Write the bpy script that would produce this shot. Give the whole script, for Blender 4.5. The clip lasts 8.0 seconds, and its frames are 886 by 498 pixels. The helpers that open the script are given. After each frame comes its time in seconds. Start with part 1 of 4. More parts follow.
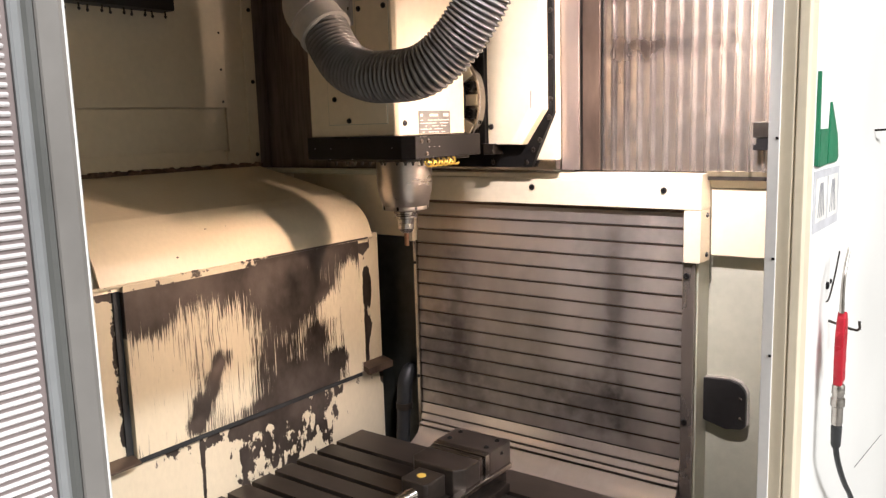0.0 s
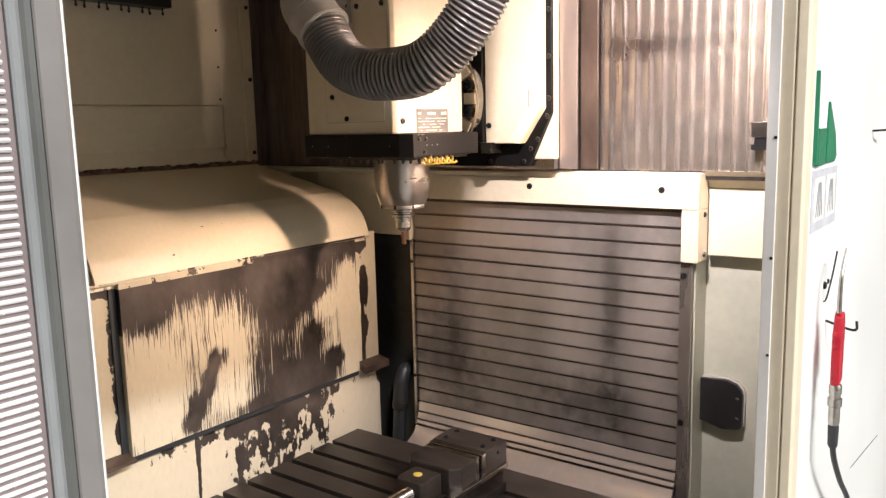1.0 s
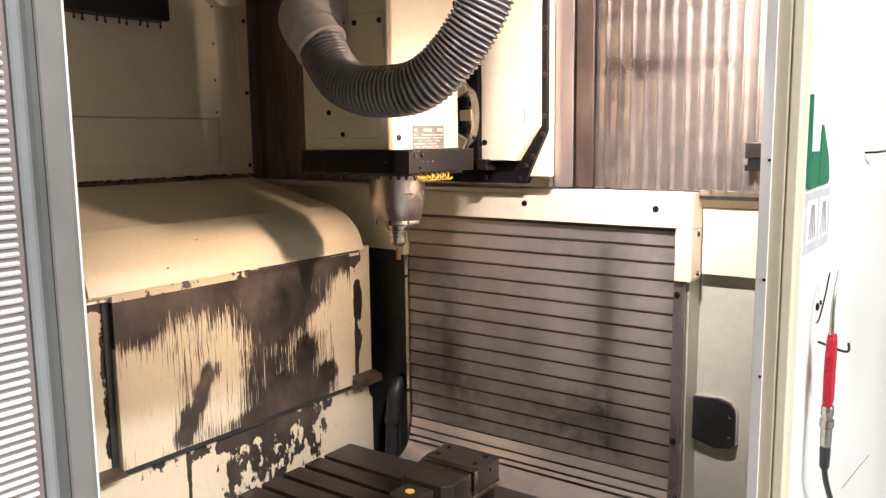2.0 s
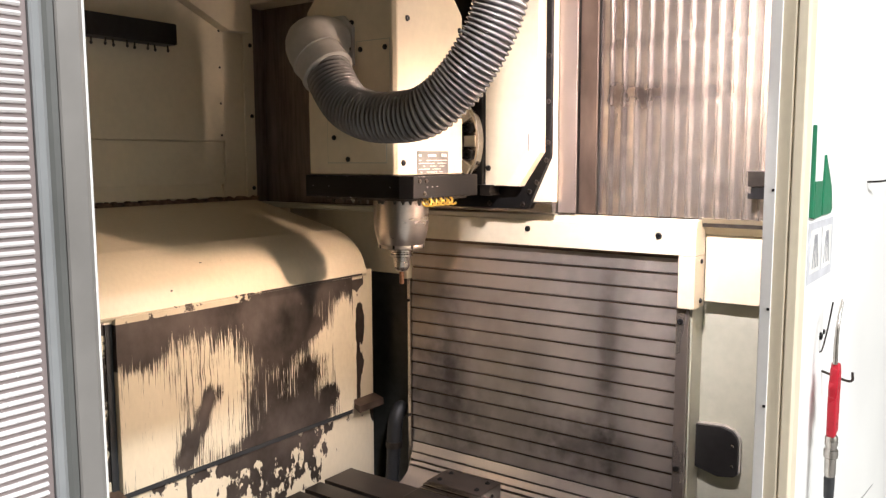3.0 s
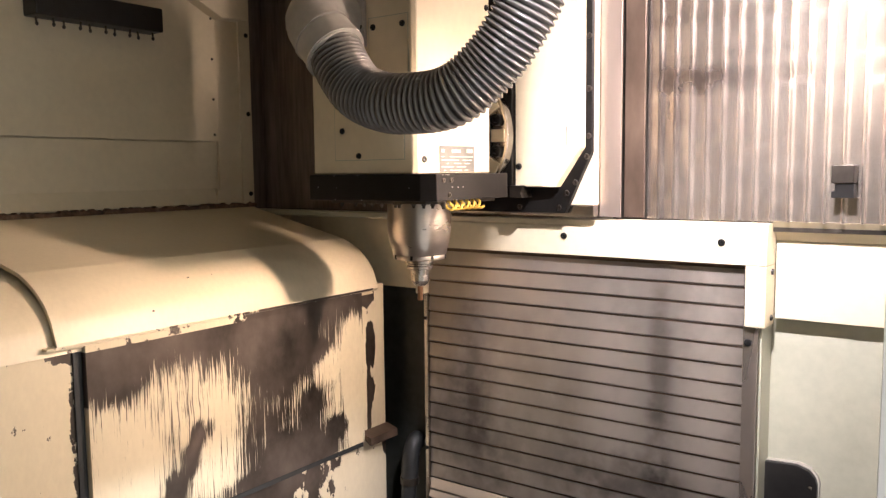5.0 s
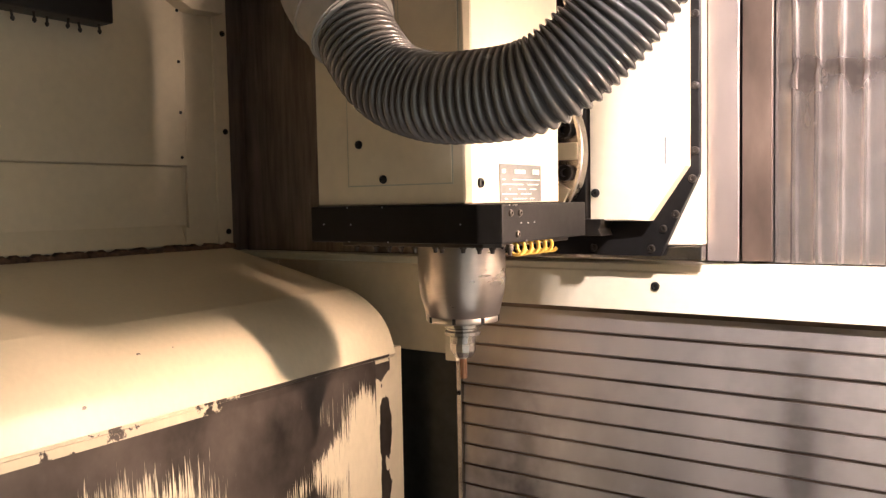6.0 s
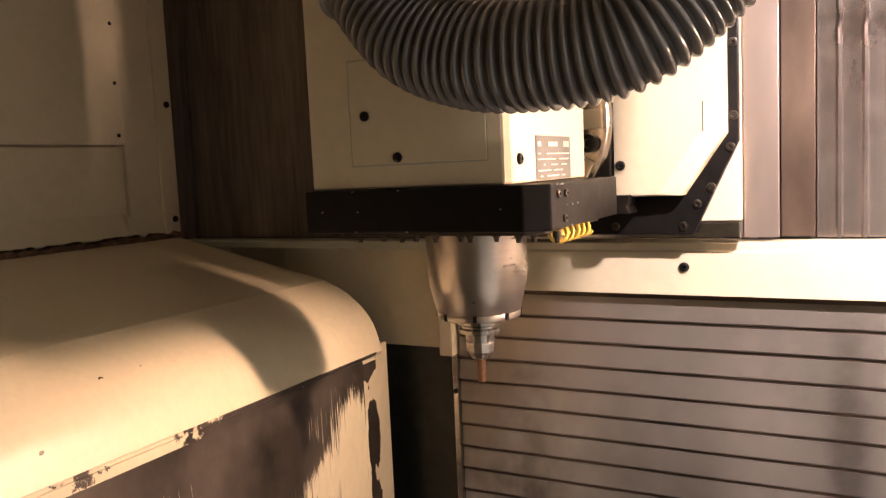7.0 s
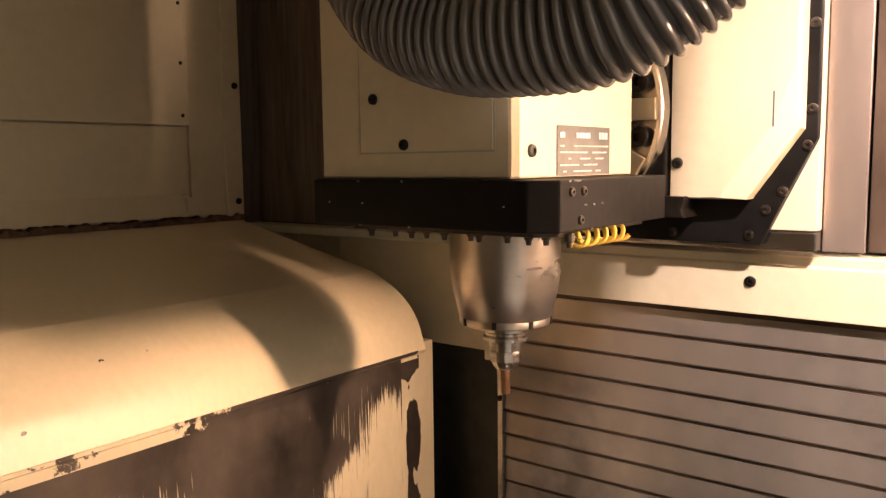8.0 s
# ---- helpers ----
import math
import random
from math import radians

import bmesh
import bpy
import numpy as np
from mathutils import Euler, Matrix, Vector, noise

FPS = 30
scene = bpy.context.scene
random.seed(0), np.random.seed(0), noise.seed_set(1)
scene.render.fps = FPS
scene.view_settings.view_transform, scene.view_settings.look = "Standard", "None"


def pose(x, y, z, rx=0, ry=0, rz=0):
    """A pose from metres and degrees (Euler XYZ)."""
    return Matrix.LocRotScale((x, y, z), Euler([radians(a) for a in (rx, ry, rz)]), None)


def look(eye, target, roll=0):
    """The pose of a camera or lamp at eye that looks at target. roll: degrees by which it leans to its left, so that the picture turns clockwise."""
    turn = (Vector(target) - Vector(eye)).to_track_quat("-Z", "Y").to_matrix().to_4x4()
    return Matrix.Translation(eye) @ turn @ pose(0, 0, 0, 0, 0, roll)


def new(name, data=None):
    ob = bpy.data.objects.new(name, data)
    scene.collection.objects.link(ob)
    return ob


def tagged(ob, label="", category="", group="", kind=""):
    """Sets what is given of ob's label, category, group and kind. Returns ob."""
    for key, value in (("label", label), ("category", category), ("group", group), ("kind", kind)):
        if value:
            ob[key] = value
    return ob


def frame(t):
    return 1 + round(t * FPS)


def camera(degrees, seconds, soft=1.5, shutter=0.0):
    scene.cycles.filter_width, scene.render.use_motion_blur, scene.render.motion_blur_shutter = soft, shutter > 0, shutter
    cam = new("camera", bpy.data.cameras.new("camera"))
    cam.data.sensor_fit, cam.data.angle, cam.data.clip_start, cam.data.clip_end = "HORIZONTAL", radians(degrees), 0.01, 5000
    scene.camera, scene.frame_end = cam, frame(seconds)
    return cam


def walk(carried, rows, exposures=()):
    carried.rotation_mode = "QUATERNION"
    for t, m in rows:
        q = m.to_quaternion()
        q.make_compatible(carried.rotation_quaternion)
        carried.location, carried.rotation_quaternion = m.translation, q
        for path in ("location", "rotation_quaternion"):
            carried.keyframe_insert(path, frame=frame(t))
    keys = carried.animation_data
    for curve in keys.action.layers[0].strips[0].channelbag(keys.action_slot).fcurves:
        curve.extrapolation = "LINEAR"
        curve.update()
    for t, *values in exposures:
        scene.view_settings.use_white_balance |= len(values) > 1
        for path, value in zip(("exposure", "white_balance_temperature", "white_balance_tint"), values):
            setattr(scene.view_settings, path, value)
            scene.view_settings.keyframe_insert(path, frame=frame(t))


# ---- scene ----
cam = camera(58.0, 8.0, soft=1.35)
PATH = [
    (0, (0.024, -0.008, 1.616), (-1.156, 1.577, 1.309), -1.7),
    (0.5, (0.024, -0.006, 1.616), (-1.16, 1.575, 1.302), -1.7),
    (1, (0.021, -0.007, 1.612), (-1.152, 1.584, 1.306), -1.4),
    (1.5, (0.021, -0.007, 1.616), (-1.141, 1.594, 1.319), -0.9),
    (3, (0.018, -0.014, 1.628), (-1.15, 1.595, 1.404), -0.2),
    (3.5, (0.016, -0.012, 1.63), (-1.165, 1.59, 1.433), -0.5),
    (4, (0.014, -0.01, 1.628), (-1.169, 1.592, 1.442), -0.8),
    (4.2, (0.01, -0.013, 1.624), (-1.169, 1.592, 1.443), -0.7),
    (5.3, (-0.234, 0.243, 1.6), (-1.4, 1.856, 1.403), -0.7),
    (5.5, (-0.295, 0.319, 1.604), (-1.459, 1.936, 1.437), -0.5),
    (6, (-0.448, 0.396, 1.601), (-1.578, 2.042, 1.484), -1.1),
    (6.5, (-0.606, 0.412, 1.604), (-1.52, 2.184, 1.446), -2.8),
    (7, (-0.621, 0.453, 1.615), (-1.563, 2.206, 1.416), -2.7),
    (7.5, (-0.601, 0.541, 1.615), (-1.726, 2.181, 1.402), -1.6),
    (8, (-0.563, 0.575, 1.612), (-1.78, 2.148, 1.398), -0.7),
]
EXPOSURES = [(0, -0.22, 5900, 23), (3, -0.17, 5850, 22), (4.2, -0.02, 5800, 21), (5.5, 0.14, 5850, 22), (6.5, 0.02, 6200, 26), (7, -0.2, 6600, 29), (8, -0.38, 7300, 31)]
walk(cam, [(t, look(eye, target, roll)) for t, eye, target, roll in PATH], EXPOSURES)

# ---- light ----
world = bpy.data.worlds.new("hall_air")
scene.world = world
world.use_nodes = True
world.node_tree.nodes["Background"].inputs[0].default_value = (0.95, 1.0, 0.85, 1)
world.node_tree.nodes["Background"].inputs[1].default_value = 0.15


def area_lamp(name, place, target, wide, high, watts, colour):
    data = bpy.data.lights.new(name, "AREA")
    data.shape, data.size, data.size_y, data.energy, data.color = "RECTANGLE", wide, high, watts, colour
    ob = new(name, data)
    ob.matrix_world = look(place, target)
    return ob


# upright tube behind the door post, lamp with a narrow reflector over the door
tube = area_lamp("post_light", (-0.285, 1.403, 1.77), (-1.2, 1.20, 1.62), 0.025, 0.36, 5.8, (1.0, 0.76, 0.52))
reflector = area_lamp("post_reflector_light", (-0.29, 1.352, 1.695), (-1.29, 1.04, 1.40), 0.035, 0.08, 2.05, (1.0, 0.71, 0.44))
reflector.data.spread = radians(58)
beam = area_lamp("door_light", (-0.37, 0.83, 2.13), (-0.56, 1.45, 1.60), 0.05, 0.05, 10.8, (1.0, 0.90, 0.78))
beam.data.spread = radians(73)
# the tube under the ceiling of the hall
area_lamp("hall_light", (1.6, -0.1, 3.35), (-1.0, 0.8, 1.0), 1.4, 0.12, 70.0, (1.0, 0.95, 0.84))
# Added fill: bounces off the hall to brighten the cabin's rear wall.
area_lamp("hall_light", (3.6, 0.6, 4.6), (3.9, 0.6, 1.0), 2.0, 0.3, 600.0, (0.97, 1.0, 0.86))


# ---- materials ----
def material(name, colour, rough=0.5, metal=0.0, spread=0.08, grain=40.0, stain=4.0, bump=0.02, stretch=(1, 1, 1), rough_spread=0.1, piece=0.0, shine=0.5):
    """A surface with grain and broad stains in its colour and gloss."""
    m = bpy.data.materials.new(name)
    m.use_nodes = True
    n, l = m.node_tree.nodes, m.node_tree.links
    bsdf = n["Principled BSDF"]
    bsdf.inputs["Metallic"].default_value = metal
    bsdf.inputs["Specular IOR Level"].default_value = shine
    co = n.new("ShaderNodeNewGeometry")
    mp = n.new("ShaderNodeMapping")
    mp.inputs["Scale"].default_value = stretch
    l.new(co.outputs["Position"], mp.inputs["Vector"])
    fine, broad = n.new("ShaderNodeTexNoise"), n.new("ShaderNodeTexNoise")
    fine.inputs["Scale"].default_value, broad.inputs["Scale"].default_value = grain, stain
    fine.inputs["Detail"].default_value, broad.inputs["Detail"].default_value = 6, 5
    for t in (fine, broad):
        l.new(mp.outputs["Vector"], t.inputs["Vector"])
    mix = n.new("ShaderNodeMath")
    mix.operation = "MULTIPLY_ADD"
    l.new(broad.outputs["Fac"], mix.inputs[0])
    mix.inputs[1].default_value = 0.65
    half = n.new("ShaderNodeMath")
    half.operation = "MULTIPLY"
    half.inputs[1].default_value = 0.35
    l.new(fine.outputs["Fac"], half.inputs[0])
    l.new(half.outputs[0], mix.inputs[2])
    value = mix.outputs[0]
    if piece:
        info = n.new("ShaderNodeObjectInfo")
        add = n.new("ShaderNodeMath")
        add.operation = "MULTIPLY_ADD"
        l.new(info.outputs["Random"], add.inputs[0])
        add.inputs[1].default_value = piece
        l.new(value, add.inputs[2])
        sub = n.new("ShaderNodeMath")
        sub.operation = "SUBTRACT"
        l.new(add.outputs[0], sub.inputs[0])
        sub.inputs[1].default_value = piece / 2
        value = sub.outputs[0]
    ramp = n.new("ShaderNodeValToRGB")
    ramp.color_ramp.elements[0].position, ramp.color_ramp.elements[1].position = 0.3, 0.7
    ramp.color_ramp.elements[0].color = (*[max(0, c * (1 - 2.5 * spread)) for c in colour], 1)
    ramp.color_ramp.elements[1].color = (*[min(1, c * (1 + spread)) for c in colour], 1)
    l.new(value, ramp.inputs["Fac"])
    l.new(ramp.outputs["Color"], bsdf.inputs["Base Color"])
    rr = n.new("ShaderNodeMapRange")
    rr.inputs["From Min"].default_value, rr.inputs["From Max"].default_value = 0.3, 0.7
    rr.inputs["To Min"].default_value, rr.inputs["To Max"].default_value = max(0.03, rough - rough_spread), min(1, rough + rough_spread)
    l.new(value, rr.inputs["Value"])
    l.new(rr.outputs["Result"], bsdf.inputs["Roughness"])
    if bump:
        b = n.new("ShaderNodeBump")
        b.inputs["Strength"].default_value, b.inputs["Distance"].default_value = bump * 10, 0.002
        l.new(mix.outputs[0], b.inputs["Height"])
        l.new(b.outputs["Normal"], bsdf.inputs["Normal"])
    return m


CREAM = (0.69, 0.61, 0.45)
cream = material("cream_paint", CREAM, 0.42, spread=0.05, grain=70, stain=5, bump=0.003)
white = material("white_paint", (0.80, 0.79, 0.75), 0.4, spread=0.03, grain=120, stain=3, bump=0.01)
greygreen = material("grey_green_paint", (0.45, 0.45, 0.36), 0.45, spread=0.08, grain=60, stain=5, bump=0.012)
strip_steel = material("pale_strip_steel", (0.52, 0.44, 0.39), 0.33, 0.75, 0.1, 26, 5, 0.01, (1, 1, 0.4), 0.1)
strip_brown = material("tarnished_strip_steel", (0.17, 0.12, 0.09), 0.36, 0.5, 0.35, 26, 5, 0.01, (1, 1, 0.4), 0.1)
table_steel = material("oily_table_steel", (0.085, 0.068, 0.056), 0.42, 0.5, 0.3, 40, 6, 0.02, (0.4, 1, 1), 0.12, piece=0.1)
nose_steel = material("satin_steel", (0.56, 0.50, 0.45), 0.30, 1.0, 0.06, 70, 9, 0.0, (1, 1, 3), 0.05)
paint_black = material("flat_black_paint", (0.007, 0.0065, 0.0065), 0.45, 0.0, 0.3, 90, 9, 0.01, shine=0.18)
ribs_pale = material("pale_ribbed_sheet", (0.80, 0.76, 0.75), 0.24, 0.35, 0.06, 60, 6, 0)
door_grey = material("door_edge_grey", (0.19, 0.18, 0.165), 0.4, 0.1, 0.08, 60, 6, 0)
door_blue = material("door_edge_blue_grey", (0.24, 0.25, 0.25), 0.38, 0.1, 0.08, 60, 6, 0)
seal_grey = material("door_seal_grey", (0.085, 0.087, 0.08), 0.55, 0.0, 0.1, 60, 6, 0)
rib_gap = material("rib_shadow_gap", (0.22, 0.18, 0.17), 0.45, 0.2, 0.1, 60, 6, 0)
brown_steel = material("stained_steel", (0.23, 0.185, 0.16), 0.40, 0.5, 0.26, 40, 5, 0.01, (3, 3, 0.3), 0.1)
alu = material("brushed_aluminium", (0.52, 0.46, 0.41), 0.3, 0.85, 0.14, 24, 9, 0.01, (1.0, 1.0, 0.3), 0.1)
bright = material("machined_steel", (0.55, 0.51, 0.47), 0.22, 1.0, 0.18, 60, 8, 0.015, (1, 1, 2), 0.08)
dark = material("black_paint", (0.018, 0.017, 0.017), 0.42, 0.0, 0.3, 80, 8, 0.02)
dark_steel = material("oily_dark_steel", (0.07, 0.06, 0.05), 0.4, 0.7, 0.35, 50, 6, 0.03)
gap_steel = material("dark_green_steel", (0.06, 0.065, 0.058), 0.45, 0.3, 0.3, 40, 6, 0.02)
bolt_black = material("black_oxide", (0.02, 0.02, 0.02), 0.35, 0.6, 0.2, 100, 20, 0)
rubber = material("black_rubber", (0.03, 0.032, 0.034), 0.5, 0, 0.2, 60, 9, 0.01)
hose_grey = material("grey_plastic_hose", (0.17, 0.162, 0.155), 0.22, 0.15, 0.12, 60, 7, 0.01)
hose_dark = material("hose_valley_shade", (0.045, 0.043, 0.04), 0.45, 0.0, 0.15, 60, 7, 0)
fitting_grey = material("grey_fitting", (0.42, 0.40, 0.37), 0.5, 0, 0.12, 60, 7, 0.02)
copper = material("copper_carbide", (0.45, 0.24, 0.14), 0.3, 0.9, 0.2, 80, 20, 0)
yellow = material("yellow_plastic", (0.80, 0.55, 0.10), 0.4, 0, 0.08, 80, 20, 0)
red = material("red_plastic", (0.50, 0.015, 0.03), 0.32, 0, 0.1, 80, 20, 0)
green = material("green_plastic", (0.006, 0.17, 0.075), 0.35, 0, 0.1, 80, 20, 0)
plate_grey = material("printed_plate", (0.15, 0.155, 0.16), 0.55, 0.0, 0.15, 80, 20, 0, shine=0.3)
ink_white = material("white_print", (0.8, 0.78, 0.72), 0.5, 0, 0.1, 200, 30, 0)
ink_grey = material("grey_print", (0.36, 0.36, 0.38), 0.5, 0, 0.1, 200, 30, 0)
ink_pale = material("pale_grey_print", (0.56, 0.56, 0.58), 0.5, 0, 0.1, 200, 30, 0)
concrete = material("hall_floor", (0.30, 0.29, 0.27), 0.6, 0, 0.15, 12, 1.5, 0.03)
hall_paint = material("hall_wall_paint", (0.62, 0.60, 0.55), 0.7, 0, 0.08, 8, 1, 0.02)


def stained(name, pale, deep, rough, metal, noises, spots, rough_spread=0.12):
    """Bare sheet metal with soft stains, highlights and shading put into its colour. noises: (scale of x, y, z,
    amount); spots: (x, z, half width, half height, weight).
    """
    m = bpy.data.materials.new(name)
    m.use_nodes = True
    n, l = m.node_tree.nodes, m.node_tree.links
    bsdf = n["Principled BSDF"]
    bsdf.inputs["Metallic"].default_value = metal
    co = n.new("ShaderNodeNewGeometry")

    def calc(op, a, b):
        k = n.new("ShaderNodeMath")
        k.operation = op
        for i, v in enumerate((a, b)):
            if isinstance(v, (int, float)):
                k.inputs[i].default_value = v
            else:
                l.new(v, k.inputs[i])
        return k.outputs[0]

    def mapped(scale, shift=(0, 0, 0)):
        mp = n.new("ShaderNodeMapping")
        mp.inputs["Scale"].default_value, mp.inputs["Location"].default_value = scale, shift
        l.new(co.outputs["Position"], mp.inputs["Vector"])
        return mp.outputs["Vector"]
    total = calc("ADD", 0.5, 0.0)
    last = None
    for sx, sy, sz, amount in noises:
        t = n.new("ShaderNodeTexNoise")
        t.inputs["Scale"].default_value, t.inputs["Detail"].default_value = 1.0, 4
        l.new(mapped((sx, sy, sz)), t.inputs["Vector"])
        last = t.outputs["Fac"]
        total = calc("ADD", total, calc("MULTIPLY", calc("SUBTRACT", last, 0.5), 2 * amount))
    wobble = n.new("ShaderNodeTexNoise")
    wobble.inputs["Scale"].default_value, wobble.inputs["Detail"].default_value = 26.0, 3
    l.new(mapped((1, 1, 1)), wobble.inputs["Vector"])
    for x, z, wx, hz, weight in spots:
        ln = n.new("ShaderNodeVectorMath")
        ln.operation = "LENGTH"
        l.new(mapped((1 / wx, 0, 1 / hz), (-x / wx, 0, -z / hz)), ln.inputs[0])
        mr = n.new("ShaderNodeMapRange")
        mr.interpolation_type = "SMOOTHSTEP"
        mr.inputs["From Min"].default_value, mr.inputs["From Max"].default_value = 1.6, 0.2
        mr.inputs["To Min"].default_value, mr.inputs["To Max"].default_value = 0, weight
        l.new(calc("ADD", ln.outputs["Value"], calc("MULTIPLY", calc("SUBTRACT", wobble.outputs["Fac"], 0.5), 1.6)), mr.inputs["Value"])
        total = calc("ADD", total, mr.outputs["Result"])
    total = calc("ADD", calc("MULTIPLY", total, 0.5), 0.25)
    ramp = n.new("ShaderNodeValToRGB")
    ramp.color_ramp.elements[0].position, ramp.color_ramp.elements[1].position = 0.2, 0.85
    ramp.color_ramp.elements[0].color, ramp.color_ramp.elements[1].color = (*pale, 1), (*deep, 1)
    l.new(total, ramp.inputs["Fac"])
    l.new(ramp.outputs["Color"], bsdf.inputs["Base Color"])
    rr = n.new("ShaderNodeMapRange")
    rr.inputs["From Min"].default_value, rr.inputs["From Max"].default_value = 0.2, 0.8
    rr.inputs["To Min"].default_value, rr.inputs["To Max"].default_value = max(0.05, rough - rough_spread), min(1, rough + rough_spread)
    l.new(total, rr.inputs["Value"])
    l.new(rr.outputs["Result"], bsdf.inputs["Roughness"])
    return m


# Stains, plus painted light: a broad darker left and pale highlights further right.
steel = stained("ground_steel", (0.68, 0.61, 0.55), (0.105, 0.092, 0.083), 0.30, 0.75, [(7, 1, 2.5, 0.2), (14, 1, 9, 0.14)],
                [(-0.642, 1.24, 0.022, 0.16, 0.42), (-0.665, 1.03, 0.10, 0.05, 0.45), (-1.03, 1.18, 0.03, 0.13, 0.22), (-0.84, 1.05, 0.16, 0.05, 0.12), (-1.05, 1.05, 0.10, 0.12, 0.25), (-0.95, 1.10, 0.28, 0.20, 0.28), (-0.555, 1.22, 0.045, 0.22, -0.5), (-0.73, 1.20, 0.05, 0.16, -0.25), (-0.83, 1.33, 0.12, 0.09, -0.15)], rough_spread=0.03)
# Stained dent bands, plus painted lamp falloff: darker left folds, paler right end.
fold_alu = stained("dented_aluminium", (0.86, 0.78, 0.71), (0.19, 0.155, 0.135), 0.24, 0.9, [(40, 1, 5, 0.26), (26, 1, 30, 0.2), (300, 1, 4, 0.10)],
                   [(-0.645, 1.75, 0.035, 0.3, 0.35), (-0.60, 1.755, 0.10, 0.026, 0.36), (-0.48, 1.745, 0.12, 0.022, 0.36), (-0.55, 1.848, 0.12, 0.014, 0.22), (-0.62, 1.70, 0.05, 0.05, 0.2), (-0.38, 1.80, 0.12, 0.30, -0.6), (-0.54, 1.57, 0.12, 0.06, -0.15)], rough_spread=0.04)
# The one spot paints a hot patch of light on the right end.
foot_steel = stained("bright_foot_steel", (0.76, 0.68, 0.59), (0.45, 0.38, 0.32), 0.24, 0.7, [(7, 9, 9, 0.2), (200, 6, 6, 0.1)], [(-0.58, 0.89, 0.16, 0.08, -0.4)], rough_spread=0.04)

# ---- mesh helpers ----
def part(name, bm, mat, parent=None, label="", smooth=False, place=None):
    me = bpy.data.meshes.new(name)
    bmesh.ops.recalc_face_normals(bm, faces=bm.faces)
    bm.to_mesh(me)
    bm.free()
    me.materials.append(mat)
    if smooth:
        for p in me.polygons:
            p.use_smooth = True
        me.set_sharp_from_angle(angle=radians(35))
    ob = new(name, me)
    if place is not None:
        ob.matrix_world = place
    if parent:
        ob.parent = parent
    if label:
        ob["label"] = label
    return ob


def clone(ob, place, parent=None):
    """Another object on the same mesh."""
    c = new(ob.name.split(".")[0], ob.data)
    c.matrix_world = place
    c.parent = parent or ob.parent
    return c


def thing(name, label, category, group="", kind=""):
    e = new(name)
    e.empty_display_size = 0.02
    return tagged(e, label, category, group, kind)


def box(a, b, bevel=0.0, bm=None, segs=2):
    out = bm or bmesh.new()
    tmp = bmesh.new()
    bmesh.ops.create_cube(tmp, size=1)
    for v in tmp.verts:
        v.co = Vector([a[i] + (b[i] - a[i]) * (v.co[i] + 0.5) for i in range(3)])
    if bevel:
        bmesh.ops.bevel(tmp, geom=tmp.edges[:], offset=bevel, segments=segs, affect="EDGES", profile=0.6)
    return merge(out, tmp)


def merge(out, tmp, m=None):
    ids = [out.verts.new(m @ v.co if m else v.co) for v in tmp.verts]
    tmp.verts.index_update()
    for f in tmp.faces:
        try:
            out.faces.new([ids[v.index] for v in f.verts])
        except ValueError:
            pass
    tmp.free()
    return out


def prism(points, axis, lo, hi, bevel=0.0, bm=None):
    """A flat outline pushed along an axis; points are the two other coordinates in x, y, z order."""
    out = bm or bmesh.new()
    tmp = bmesh.new()

    def co(p, d):
        q = list(p)
        q.insert("xyz".index(axis), d)
        return Vector(q)
    va, vb = [tmp.verts.new(co(p, lo)) for p in points], [tmp.verts.new(co(p, hi)) for p in points]
    tmp.faces.new(va)
    tmp.faces.new(vb[::-1])
    k = len(points)
    for i in range(k):
        tmp.faces.new((va[i], vb[i], vb[(i + 1) % k], va[(i + 1) % k]))
    bmesh.ops.recalc_face_normals(tmp, faces=tmp.faces)
    if bevel:
        bmesh.ops.bevel(tmp, geom=tmp.edges[:], offset=bevel, segments=2, affect="EDGES", profile=0.6)
    return merge(out, tmp)


def lathe(profile, m=None, n=40, bm=None):
    """A turned body about its own z axis: profile is a list of (radius, z)."""
    out = bm or bmesh.new()
    m = m or Matrix()
    rings = []
    for r, z in profile:
        rings.append([out.verts.new(m @ Vector((r * math.cos(2 * math.pi * i / n), r * math.sin(2 * math.pi * i / n), z))) for i in range(n)])
    for a, b in zip(rings, rings[1:]):
        for i in range(n):
            out.faces.new((a[i], a[(i + 1) % n], b[(i + 1) % n], b[i]))
    out.faces.new(rings[0][::-1])
    out.faces.new(rings[-1])
    return out


def smooth_line(points, steps):
    """A curve through points, evenly spaced, with its tangents."""
    pts = [Vector(p) for p in points]
    pts = [2 * pts[0] - pts[1]] + pts + [2 * pts[-1] - pts[-2]]
    dense = []
    for i in range(1, len(pts) - 2):
        p0, p1, p2, p3 = pts[i - 1:i + 3]
        for k in range(40):
            t = k / 40
            dense.append(0.5 * (2 * p1 + (p2 - p0) * t + (2 * p0 - 5 * p1 + 4 * p2 - p3) * t * t + (3 * p1 - p0 - 3 * p2 + p3) * t ** 3))
    dense.append(pts[-2])
    run = [0.0]
    for a, b in zip(dense, dense[1:]):
        run.append(run[-1] + (b - a).length)
    out, j = [], 0
    for k in range(steps + 1):
        d = run[-1] * k / steps
        while j < len(run) - 2 and run[j + 1] < d:
            j += 1
        f = (d - run[j]) / max(1e-9, run[j + 1] - run[j])
        out.append(dense[j].lerp(dense[j + 1], f))
    return out, run[-1]


